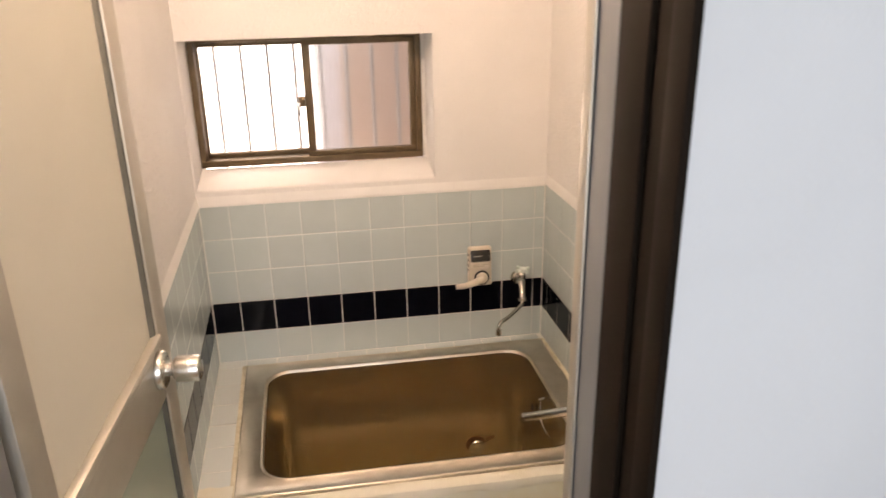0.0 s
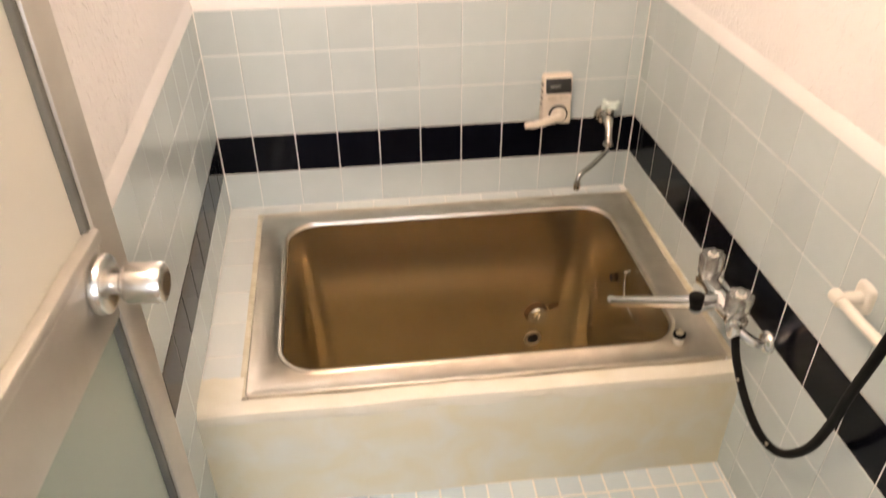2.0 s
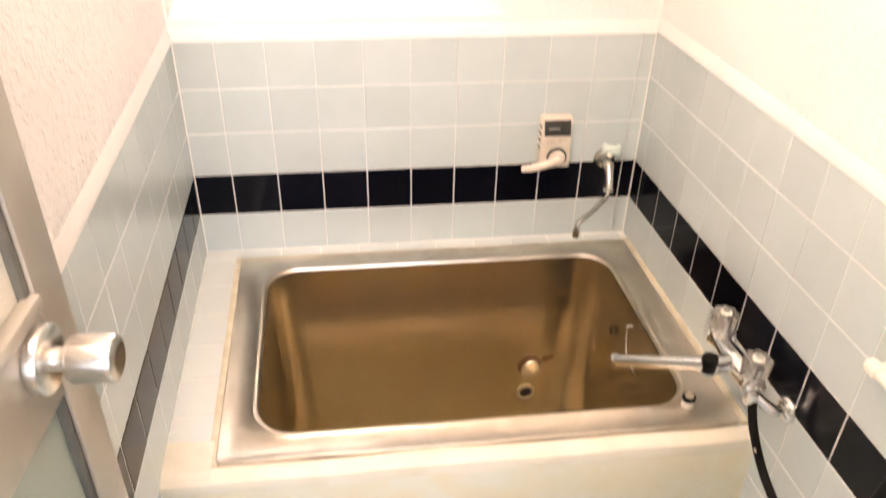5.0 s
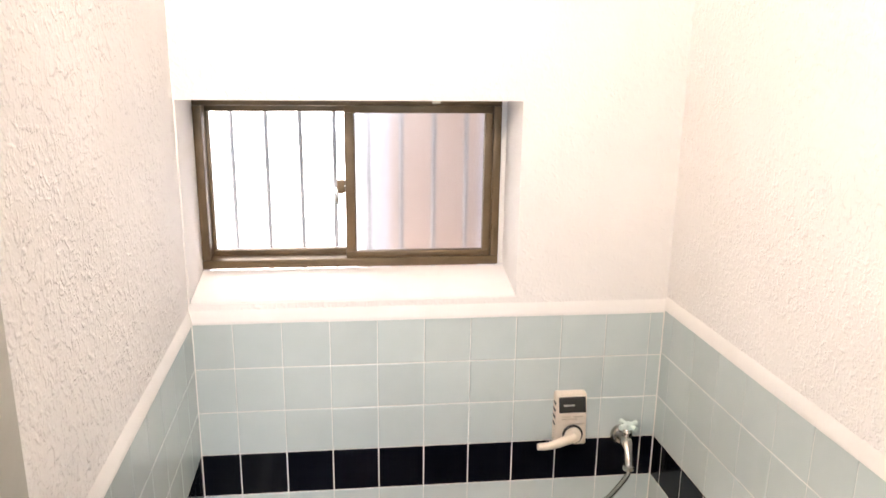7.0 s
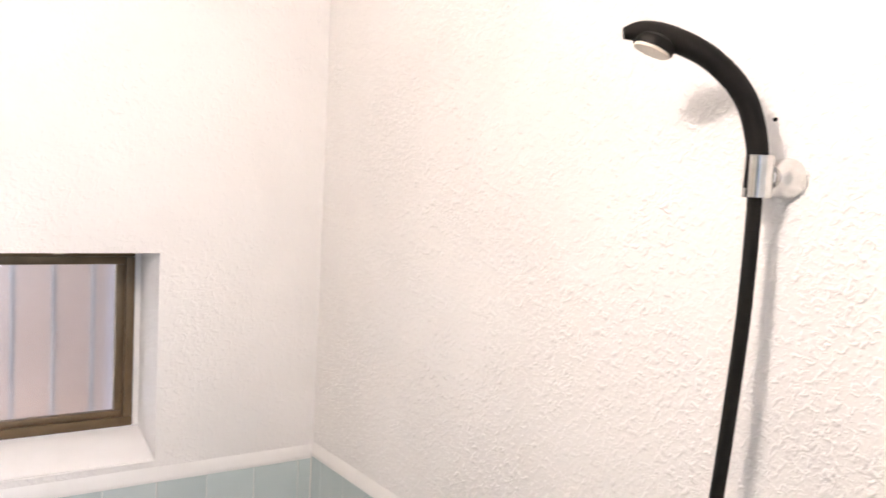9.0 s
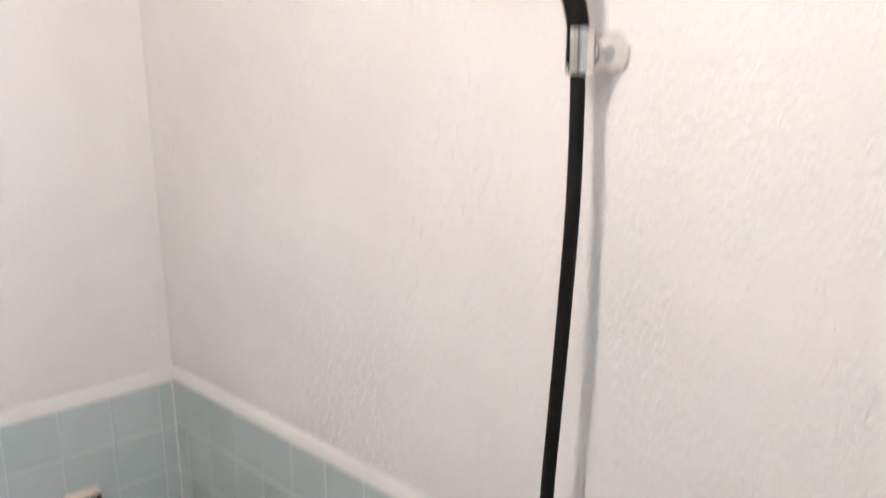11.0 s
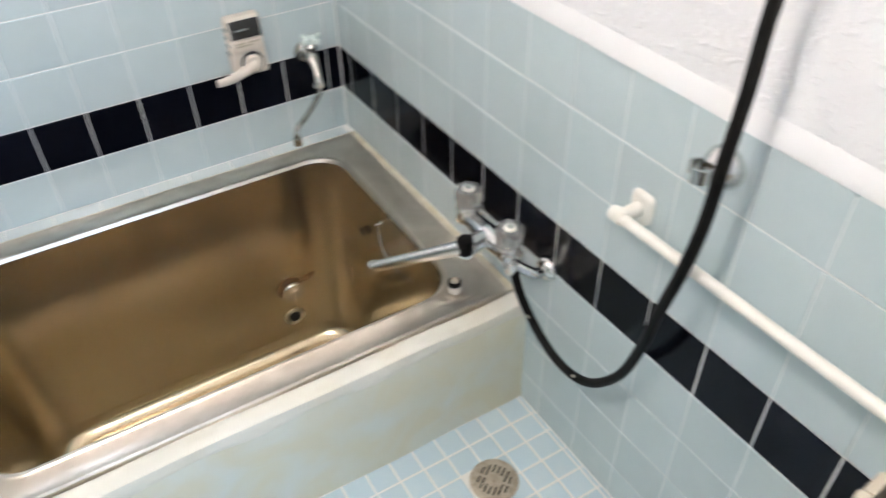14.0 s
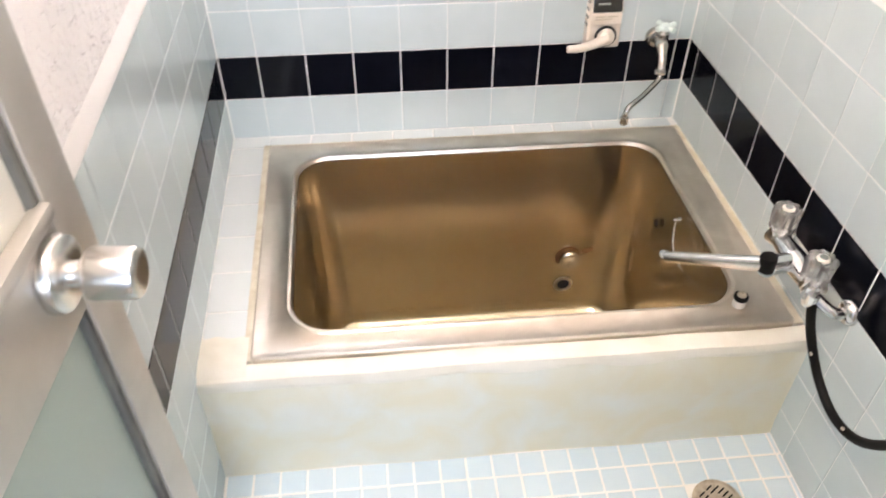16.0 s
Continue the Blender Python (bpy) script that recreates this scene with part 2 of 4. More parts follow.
def wall_frame(x, y, turn):
    """Local x out of the wall into the room, y along it, z up."""
    return Matrix.Translation((x, y, 0)) @ Matrix.Rotation(turn, 4, "Z")


NORTH = wall_frame(0, 0, radians(-90))                # along = +x
EAST = wall_frame(RIGHT, 0, radians(180) + SKEW)      # along = towards the door
EAST_LAID = EAST @ Matrix(((1, 0, 0, 0), (0, 1, 0, 0), (0, 0.012, 1, 0), (0, 0, 0, 1)))   # its courses rise a little towards the door
LIFT = 0.006                 # its two top courses are taller
WEST = wall_frame(LEFT, 0, radians(1.1))                      # along = towards the window

# ---- setting ----
W0, W1, S0, S1 = LEFT + 0.004, 0.214, 0.868, 1.318    # window opening
b = box(-0.9, 1.0, 0.0, 0.27, -0.5, S0)
box(-0.9, 1.0, 0.0, 0.27, S1, CEIL + 0.1, bm=b)
box(-0.9, W0, 0.0, 0.27, S0, S1, bm=b)
box(W1, 1.0, 0.0, 0.27, S0, S1, bm=b)
wall_north = tagged(link("wall_north", b, PLASTER), "white stucco wall above pale blue tiling, with a window", "wall", kind="structure")
b = box(-0.22, 0.0, 0.0, 1.95, -0.5, CEIL + 0.1)
b.transform(EAST)
wall_east = tagged(link("wall_east", b, EAST_PLASTER), "white stucco wall above pale blue tiling", "wall", kind="structure")
b = box(-0.22, 0.0, -1.95, 0.0, -0.5, CEIL + 0.1)
b.transform(WEST)
wall_west = tagged(link("wall_west", b, ROUGH_PLASTER), "white stucco wall above pale blue tiling", "wall", kind="structure")

JL, JR, HEAD = -0.492, 0.061, 1.86    # door opening
b = box(-1.25, JL - 0.007, -1.943, NEAR, -0.5, CEIL + 0.1)
box(JR + 0.007, 1.2, -1.943, NEAR, -0.5, CEIL + 0.1, bm=b)
box(JL - 0.007, JR + 0.007, -1.943, NEAR, HEAD + 0.03, CEIL + 0.1, bm=b)
wall_south = tagged(link("wall_south", b, [PAPER]), "plain pale wall with the bathroom doorway", "wall", kind="structure")

b = box(-1.3, 1.25, -3.5, 0.3, CEIL, CEIL + 0.12)
tagged(link("ceiling", b, SMOOTH), "plain white painted ceiling", "ceiling", kind="structure")
b = box(-0.8, 0.9, -1.88, -0.70, FLOOR - 0.12, FLOOR - 0.0007)
floor = tagged(link("floor", b, GROUT), "pale blue mosaic tile floor with cream joints", "floor", kind="structure")
b = box(-0.75, 0.85, -0.75, 0.02, -0.5, -0.36)
tagged(link("bath_pit_base", b, CONCRETE), "concrete base of the pit under the bathtub", "floor", kind="structure")
b = box(-1.25, 1.2, -3.4, -1.88, -0.1, 0.06)
tagged(link("washroom_floor", b, FLOORING), "brown washroom flooring outside the bathroom door", "floor", kind="structure")
b = box(-1.25, -1.1, -3.4, -1.96, 0.0, CEIL)
tagged(link("washroom_wall_west", b, PAPER), "plain pale washroom wall", "wall", kind="structure")
b = box(1.05, 1.2, -3.4, -1.96, 0.0, CEIL)
tagged(link("washroom_wall_east", b, PAPER), "plain pale washroom wall", "wall", kind="structure")
b = box(-1.25, -0.6, -3.5, -3.3, 0.0, CEIL)
box(0.4, 1.2, -3.5, -3.3, 0.0, CEIL, bm=b)
box(-0.6, 0.4, -3.5, -3.3, 0.0, 0.95, bm=b)
box(-0.6, 0.4, -3.5, -3.3, 1.95, CEIL, bm=b)
tagged(link("washroom_wall_south", b, PAPER), "plain pale washroom wall with a window opening", "wall", kind="structure")

# rounded white edging on top of the tiling
def edging(name, frame_m, a0, a1):
    bb = bmesh.new()
    prof = [(0.0, TOP), (0.0058, TOP), (0.0062, TOP + 0.0015), (0.0052, TOP + 0.010), (0.0036, TOP + 0.019), (0.0016, TOP + 0.028), (-0.001, TOP + 0.035)]
    n = 28
    rows = []
    for i in range(n + 1):
        a = a0 + (a1 - a0) * i / n
        rows.append([bb.verts.new((x, a, z + 0.0012 * noise.noise((a * 9, z * 20, 3)))) for x, z in prof])
    for r0, r1 in zip(rows, rows[1:]):
        for k in range(len(prof) - 1):
            bb.faces.new((r0[k], r0[k + 1], r1[k + 1], r1[k]))
    bb.transform(frame_m)
    return tagged(link(name, bb, SMOOTH, smooth=True), "rounded white edging along the top of the tiles", "trim", kind="structure")


edging("trim", NORTH, LEFT, RIGHT)
edging("trim", EAST_LAID @ Matrix.Translation((0, 0, LIFT)), 0.0, 1.77)
edging("trim", WEST, -1.77, 0.0)

# ground outside with the bright day and the neighbour's wall
b = box(-60, 60, -60, 60, -0.62, -0.51)
tagged(link("ground", b, CONCRETE), "concrete ground outside the window", "ground", kind="structure")
b = box(-6, 6, 3.0, 3.02, -0.5, 6)
tagged(link("backdrop", b, DAYLIGHT), "white overcast brightness outside the window", "backdrop", kind="structure")

b = box(-0.155, 3.0, 0.90, 1.05, -0.51, 3.4)
neighbour = tagged(link("neighbour_wall", b, NEIGHBOUR), "pale rendered wall of the neighbouring house", "wall", kind="structure")
part("panel", box(-0.035, 0.265, 0.885, 0.90, -0.3, 3.0, 0.003), NEIGHBOUR_BROWN, neighbour, "beige brown upright panel")

# ---- window ----
def window():
    y0, y1 = 0.165, 0.245
    f0, f1, fz = W0, W1 - 0.014, 0.900
    w = thing("window_1", "small sliding window in a brown aluminium frame with frosted panes", "window", kind="structure")
    bb = bmesh.new()
    prof = [(0.004, S0 - 0.004), (0.004, S0 + 0.002), (0.010, S0 + 0.006), (y0, fz - 0.002), (y0, S0 - 0.004)]
    ends = [[bb.verts.new((x, y, z)) for y, z in prof] for x in (W0 + 0.001, W1 - 0.001)]
    for k in range(5):
        bb.faces.new((ends[0][k], ends[0][(k + 1) % 5], ends[1][(k + 1) % 5], ends[1][k]))
    bb.faces.new(ends[0])
    bb.faces.new(ends[1][::-1])
    part("window_sill", bb, SMOOTH, w, "sloping white painted sill")
    part("reveal", box(f1, W1 + 0.001, y0 + 0.01, y1, fz, S1 - 0.001), SMOOTH, w)
    part("window_frame", box(f0, f1, y0, y1, S1 - 0.024, S1 - 0.001, 0.003), BRONZE, w)
    part("window_frame", box(f0, f1, y0, y1, fz, fz + 0.022, 0.003), BRONZE, w)
    part("window_frame", box(f0, f0 + 0.020, y0, y1, fz + 0.022, S1 - 0.024, 0.003), BRONZE, w)
    part("window_frame", box(f1 - 0.020, f1, y0, y1, fz + 0.022, S1 - 0.024, 0.003), BRONZE, w)
    mid = (f0 + f1) / 2 - 0.002
    z0, z1 = fz + 0.018, S1 - 0.022
    for a, c, y in ((mid - 0.014, f1 - 0.016, 0.176), (W0 + 0.010, mid + 0.012, 0.212)):
        t = 0.023 if a > mid - 0.1 else 0.017
        s = part("sash", box(a, c, y, y + 0.022, z1 - 0.020, z1, 0.002), BRONZE, w)
        part("sash_rail", box(a, c, y, y + 0.022, z0, z0 + 0.018, 0.002), BRONZE, s)
        part("sash_stile", box(a, a + t, y, y + 0.022, z0 + 0.018, z1 - 0.020, 0.002), BRONZE, s)
        part("sash_stile", box(c - t, c, y, y + 0.022, z0 + 0.018, z1 - 0.020, 0.002), BRONZE, s)
        if a > mid - 0.1:
            p = part("pane", box(a + t, c - t, y + 0.009, y + 0.013, z0 + 0.018, z1 - 0.020), FROST, s, "blurry frosted pane", smooth=False)
            p.visible_shadow = False
    lk = box(mid - 0.034, mid - 0.014, 0.160, 0.178, 1.085, 1.118, 0.004)
    lock = part("crescent_lock", lk, BRONZE, w, "small brown latch")
    part("lever", box(mid - 0.040, mid - 0.030, 0.150, 0.166, 1.060, 1.100, 0.003), CHROME, lock)
    part("label_plate", box(0.03, 0.05, y0 - 0.003, y0, S1 - 0.018, S1 - 0.008), BRASS, w, "tiny gold maker's plate")


window()
g = thing("window_grille", "thin upright metal security bars outside the window", "grille")
for i in range(10):
    x = -0.556 + i * 0.0873
    part("bar", tube([(x, 0.36, 0.80), (x, 0.36, 1.42)], 0.0055, seg=8, straight=True), BAR_GREY, g)
part("rail", box(-0.64, 0.36, 0.345, 0.375, 0.79, 0.81, 0.002), BAR_GREY, g)
part("rail", box(-0.64, 0.36, 0.345, 0.375, 1.41, 1.43, 0.002), BAR_GREY, g)
for x in (-0.62, 0.34):
    part("bracket", box(x - 0.012, x + 0.012, 0.27, 0.375, 0.785, 0.81, 0.002), BAR_GREY, g)


# ---- door frame and door ----
def door_frame():
    d = thing("door_frame", "aluminium bathroom door frame set in a dark wooden surround", "door frame", kind="structure")
    for s, x in ((1, JR), (-1, JL)):
        jamb = part("jamb", box(x, x + s * 0.006, -1.843, -1.787, 0.0, HEAD, 0.002), ALU_GREY, d, "grey aluminium jamb")
        # paler than the jamb: warm lamp light on this edge is put into its colour
        part("door_stop", box(x - s * 0.0035, x - s * 0.0005, -1.806, -1.788, 0.0, HEAD, 0.001), ALU, jamb, "narrow aluminium door stop, painted paler as if lamp-lit")
        part("lining", box(x - s * 0.001, x + s * 0.006, -1.893, -1.845, 0.06, HEAD, 0.003), WOOD_DARK, d, "dark stained wooden lining")
        part("groove", box(x + s * 0.0035, x + s * 0.006, -1.920, -1.893, 0.06, HEAD), WOOD_DARK, d, "dark groove in the lining", smooth=False)
        part("lining", box(x - s * 0.001, x + s * 0.006, -1.948, -1.920, 0.06, HEAD, 0.003), WOOD_DARK, d, "dark stained wooden lining")
    post = part("hinge_post", box(-0.522, -0.474, -1.785, -1.634, 0.0, HEAD, 0.003), ALU_GREY, d, "grey aluminium hinge post")
    for z in (0.30, 1.62):
        part("hinge_leaf", box(-0.4745, -0.4715, -1.662, -1.634, z, z + 0.09, 0.001), ALU, post)
    part("head", box(JL, JR, -1.848, -1.79, HEAD, HEAD + 0.028, 0.002), ALU_GREY, d)
    part("lintel", box(JL, JR, -1.946, -1.850, HEAD, HEAD + 0.028, 0.004), WOOD_DARK, d, "dark stained wooden lintel")
    part("threshold", box(JL, JR, -1.875, -1.79, -0.02, 0.045, 0.004), ALU, d, "aluminium threshold")


door_frame()


def door():
    """Local x from the hinge to the free edge, y through the leaf, z up; the room's side is at -y."""
    w, z1, th = 0.553, 1.80, 0.030
    free, hinge = Vector((-0.430, -1.068, 0.03)), Vector((-0.467, -1.620, 0.03))
    ux = (free - hinge).normalized()
    m = Matrix((( ux.x, -ux.y, 0, hinge.x), (ux.y, ux.x, 0, hinge.y), (0, 0, 1, 0.03), (0, 0, 0, 1)))
    d = thing("bathroom_door", "open aluminium bathroom door with a cream upper and a green lower panel", "door", at=m)
    part("stile", box(0, 0.055, 0, th, 0.0525, z1, 0.003), ALU, d)
    st = part("stile", box(w - 0.055, w, 0, th, 0.0525, z1, 0.003), ALU, d)
    part("seal", box(w - 0.066, w - 0.055, 0.003, 0.016, 0.055, z1 - 0.06, 0.003), SEAL, st, "dark grey glazing strip")
    part("rail", box(0.0, w - 0.001, -0.001, th, -0.002, 0.0515, 0.004), LIT_ALU, d, "bottom rail, its lit face painted paler")
    part("seam", box(w - 0.056, w - 0.002, 0.0005, th - 0.002, 0.050, 0.0525), HOLE, d, smooth=False)
    part("rail", box(0.055, w - 0.055, 0.001, th, 0.805, 0.921, 0.003), ALU, d)
    bead = box(0.055, w - 0.055, -0.006, 0.010, 0.909, 0.925, 0.004)
    part("glazing_bead", bead, ALU, d)
    part("rail", box(0.055, w - 0.055, 0.001, th, z1 - 0.06, z1, 0.003), ALU, d)
    part("panel", box(0.05, w - 0.05, 0.011, 0.017, 0.916, z1 - 0.05), UPPER_GLASS, d, "cream frosted upper panel", smooth=False)
    part("panel", box(0.05, w - 0.05, 0.011, 0.017, 0.0525, 0.81), LOWER_GLASS, d, "pale green frosted lower panel", smooth=False)
    kx, kz = w - 0.082, 0.870
    for s in (-1, 1):
        y = 0 if s < 0 else th
        mk = aim((kx, y, kz), (0, s, 0))
        k = part("door_knob", lathe([(0.011, 0), (0.011, 0.022), (0.018, 0.026), (0.0215, 0.029), (0.0225, 0.033), (0.0225, 0.064), (0.021, 0.068), (0.016, 0.070), (0.008, 0.0705)], mk), KNOB, d, "polished chrome cylindrical knob")
        part("rosette", lathe([(0.034, 0), (0.034, 0.004), (0.032, 0.010), (0.026, 0.013), (0.012, 0.014)], mk), KNOB, k)
    for z in (0.2, 1.55):
        part("hinge", lathe([(0.008, 0), (0.008, 0.09)], Matrix.Translation((-0.009, 0.004, z)), seg=14), ALU, d)


door()


# ---- bathtub and its surround ----
def shear(bm):
    for v in bm.verts:
        v.co.x -= 0.022 * v.co.y


def bathtub():
    t = thing("bathtub", "sunken stainless steel bathtub with brown mineral staining", "bathtub")
    out = (-0.434, 0.565, -0.722, -0.052)
    inn = (-0.368, 0.488, -0.664, -0.112)

    def ring(r, grow, z, rect, seg=8):
        x0, x1, y0, y1 = rect
        return [(x, y, z) for x, y in rounded(x0 - grow, x1 + grow, y0 - grow, y1 + grow, r, seg)]

    rim = [ring(0.010, 0.001, RIM - 0.014, out), ring(0.010, 0.001, RIM - 0.002, out), ring(0.009, -0.002, RIM + 0.0008, out), ring(0.009, -0.005, RIM + 0.0006, out), ring(0.009, -0.008, RIM - 0.0006, out),
           ring(0.086, 0.012, RIM - 0.001, inn), ring(0.082, 0.007, RIM + 0.0025, inn), ring(0.078, 0.001, RIM + 0.0015, inn), ring(0.077, -0.003, RIM - 0.006, inn)]
    deep = [rim[-1]]
    for z, g in ((0.24, -0.005), (0.12, -0.0085), (0.0, -0.012), (-0.12, -0.016), (-0.225, -0.020)):
        deep.append(ring(0.078 + 0.06 * (0.24 - z), g, z, inn))
    for k in range(1, 7):
        a = radians(15 * k)
        deep.append(ring(0.102, -0.020 - 0.042 * (1 - math.cos(a)), -0.225 - 0.045 * math.sin(a), inn))

    def skin(rows, cap):
        bb = bmesh.new()
        vs = [[bb.verts.new(p) for p in r] for r in rows]
        n = len(vs[0])
        for lo, hi in zip(vs, vs[1:]):
            for i in range(n):
                j = (i + 1) % n
                bb.faces.new((lo[i], lo[j], hi[j], hi[i]))
        if cap:
            bb.faces.new(vs[-1])
        shear(bb)
        return bb

    r_ob = part("rim", skin(rim, False), STEEL, t, "broad scuffed steel rim")
    basin = part("basin", skin(deep, True), STAINED, t, "deep brown-stained steel basin")
    # two circulation ports on the back
    mk = aim((0.322, -0.128, -0.075), (0, -1, 0))
    p = part("port", lathe([(0.026, 0), (0.026, 0.006), (0.0295, 0.008), (0.0295, 0.016), (0.027, 0.019), (0.012, 0.0195), (0.009, 0.018)], mk), CHROME, basin, "round chrome circulation cap")
    # the dark gap behind the cap, its shade painted as a brown disc
    part("port_gap", lathe([(0.034, 0.002), (0.034, 0.0042), (0.010, 0.0045)], aim((0.319, -0.124, -0.070), (0, -1, 0)), seg=24), RUST_AND_GAP, basin, "dark brown disc painted as shaded gap behind the cap")
    for k, (x, z, r) in enumerate(((0.365, -0.055, 0.013), (0.380, -0.050, 0.010), (0.395, -0.052, 0.007), (0.412, -0.085, 0.004))):
        part("rust_mark", lathe([(r, 0.0), (r, 0.0012), (r * 0.5, 0.0014)], aim((x, -0.1252, z), (0, -1, 0)), seg=14, flutes=5, depth=0.45), RUST_AND_GAP, basin, "brown rust mark")
    mk = aim((0.316, -0.130, -0.170), (0, -1, 0))
    part("port", lathe([(0.026, 0), (0.026, 0.003), (0.022, 0.0055), (0.017, 0.003), (0.014, -0.002)], mk), STEEL, basin, "open steel circulation port")
    part("port_hole", lathe([(0.0165, 0.0), (0.0165, 0.0042), (0.004, 0.0043)], mk), HOLE, basin)
    mk = aim((0.479, -0.272, 0.155), (-1, 0, 0))
    part("overflow", lathe([(0.011, 0), (0.011, 0.0015), (0.004, 0.002)], mk), HOLE, basin)
    # the plug and its chain
    top = Vector((0.474, -0.372, 0.243))
    pl = part("plug_chain", tube([top, (0.470, -0.384, 0.222), (0.465, -0.415, 0.196), (0.466, -0.48, 0.190), (0.472, -0.55, 0.214), (0.484, -0.62, 0.264), (0.489, -0.655, 0.292), (0.489, -0.666, 0.296)], 0.0019, seg=6), CHROME, t, "fine ball chain")
    part("chain_ring", lathe([(0.008, 0), (0.008, 0.003), (0.004, 0.006), (0.003, 0.016)], aim((0.484, -0.372, 0.246), (-1, 0, 0)), seg=12), CHROME, pl)
    mk = Matrix.Translation((0.489, -0.672, RIM + 0.001))
    pg = part("plug", lathe([(0.0115, 0), (0.0125, 0.002), (0.0120, 0.010), (0.0115, 0.018), (0.008, 0.019)], mk, seg=20), WHITE_PLASTIC, t)
    part("plug_ring", lathe([(0.0105, 0.0175), (0.0135, 0.0185), (0.0135, 0.0255), (0.0110, 0.0268)], mk, seg=20), BLACK, pg, "black rubber ring")
    part("plug_cap", lathe([(0.0085, 0.0265), (0.0090, 0.028), (0.0070, 0.032), (0.0030, 0.0335), (0.0028, 0.038)], mk, seg=16), BRASS, pg, "brass cap")


bathtub()


def surround():
    s = thing("bath_surround", "cream painted plaster apron with a tiled ledge around the bathtub", "bath surround", kind="structure")
    # the hand-trowelled front, wavy along its upper edge
    bb = bmesh.new()
    n, prof = 80, [(-0.700, RIM - 0.020), (-0.722, RIM - 0.017), (-0.7235, RIM - 0.010), (-0.745, RIM - 0.011), (-0.755, RIM - 0.016), (-0.760, RIM - 0.028), (-0.761, 0.15), (-0.760, 0.03), (-0.764, FLOOR)]
    rows = []
    for i in range(n + 1):
        x = -0.514 + (0.618 + 0.514) * i / n
        rows.append([bb.verts.new((x, y + 0.004 * noise.noise((x * 5, z * 6, 0)), z + (0.003 * noise.noise((x * 7, 1, 2)) if z > 0.2 else 0))) for y, z in prof])
    for r0, r1 in zip(rows, rows[1:]):
        for k in range(len(prof) - 1):
            bb.faces.new((r0[k], r0[k + 1], r1[k + 1], r1[k]))
    part("apron", bb, CREAM, s, "uneven cream plaster front")
    # brushed-on white coat along the upper edge
    bb = bmesh.new()
    rows = []
    for i in range(81):
        x = -0.514 + (0.618 + 0.514) * i / 80
        low = RIM - 0.027 + 0.012 * noise.noise((x * 9, 4, 1))
        prof = [(-0.724, RIM - 0.0095), (-0.745, RIM - 0.0102), (-0.7555, RIM - 0.0152), (-0.7608, RIM - 0.029), (-0.7594, low - 0.012)]
        rows.append([bb.verts.new((x, y - 0.0010 + 0.004 * noise.noise((x * 5, z * 6, 0)), z + 0.0006 + 0.003 * noise.noise((x * 7, 1, 2)))) for y, z in prof])
    for r0, r1 in zip(rows, rows[1:]):
        for k in range(4):
            bb.faces.new((r0[k], r0[k + 1], r1[k + 1], r1[k]))
    part("top_coat", bb, TOP_COAT, s, "whiter brushed coat along the edge")
    part("ledge", box(side(LEFT, -0.36) - 0.05, -0.425, -0.722, -0.001, RIM - 0.06, RIM - 0.0053), GROUT, s)
    part("ledge", box(-0.425, 0.62, -0.049, -0.001, RIM - 0.06, RIM - 0.0053), GROUT, s)
    part("ledge", box(0.577, 0.64, -0.722, -0.049, RIM - 0.06, RIM - 0.006), GROUT, s)
    part("ledge", box(-0.52, 0.62, -0.722, -0.708, RIM - 0.06, RIM - 0.016), GROUT, s)
    # cream sealant between the steel rim and the tiled ledge
    for a in ((-0.449, -0.432, -0.722, -0.044), (-0.449, 0.578, -0.054, -0.043), (0.563, 0.582, -0.722, -0.044)):
        seal = box(*a, RIM - 0.03, RIM - 0.0035, 0.002)
        shear(seal)
        part("sealant", seal, SEALANT, s, "cream sealant along the rim")
    # the front corner of the ledge smeared over with the white coat
    bb = bmesh.new()
    rows = []
    for i in range(15):
        x = -0.513 + 0.088 * i / 14
        back = -0.648 + 0.012 * noise.noise((x * 40, 2, 5))
        rows.append([])
        for k in range(11):
            y = back + (-0.752 - back) * k / 10
            rise = min(k / 2.0, 1.0) * 0.0052 - 0.0075 - 0.010 * max(0.0, (k - 8) / 2) ** 2
            rows[-1].append(bb.verts.new((x, y, RIM + rise + 0.0012 * noise.noise((x * 45, y * 45, 7)))))
    for r0, r1 in zip(rows, rows[1:]):
        for k in range(10):
            bb.faces.new((r0[k], r0[k + 1], r1[k + 1], r1[k]))
    part("ledge_coat", bb, TOP_COAT, s, "white coat smeared over the ledge corner")
    return s


bath_surround = surround()


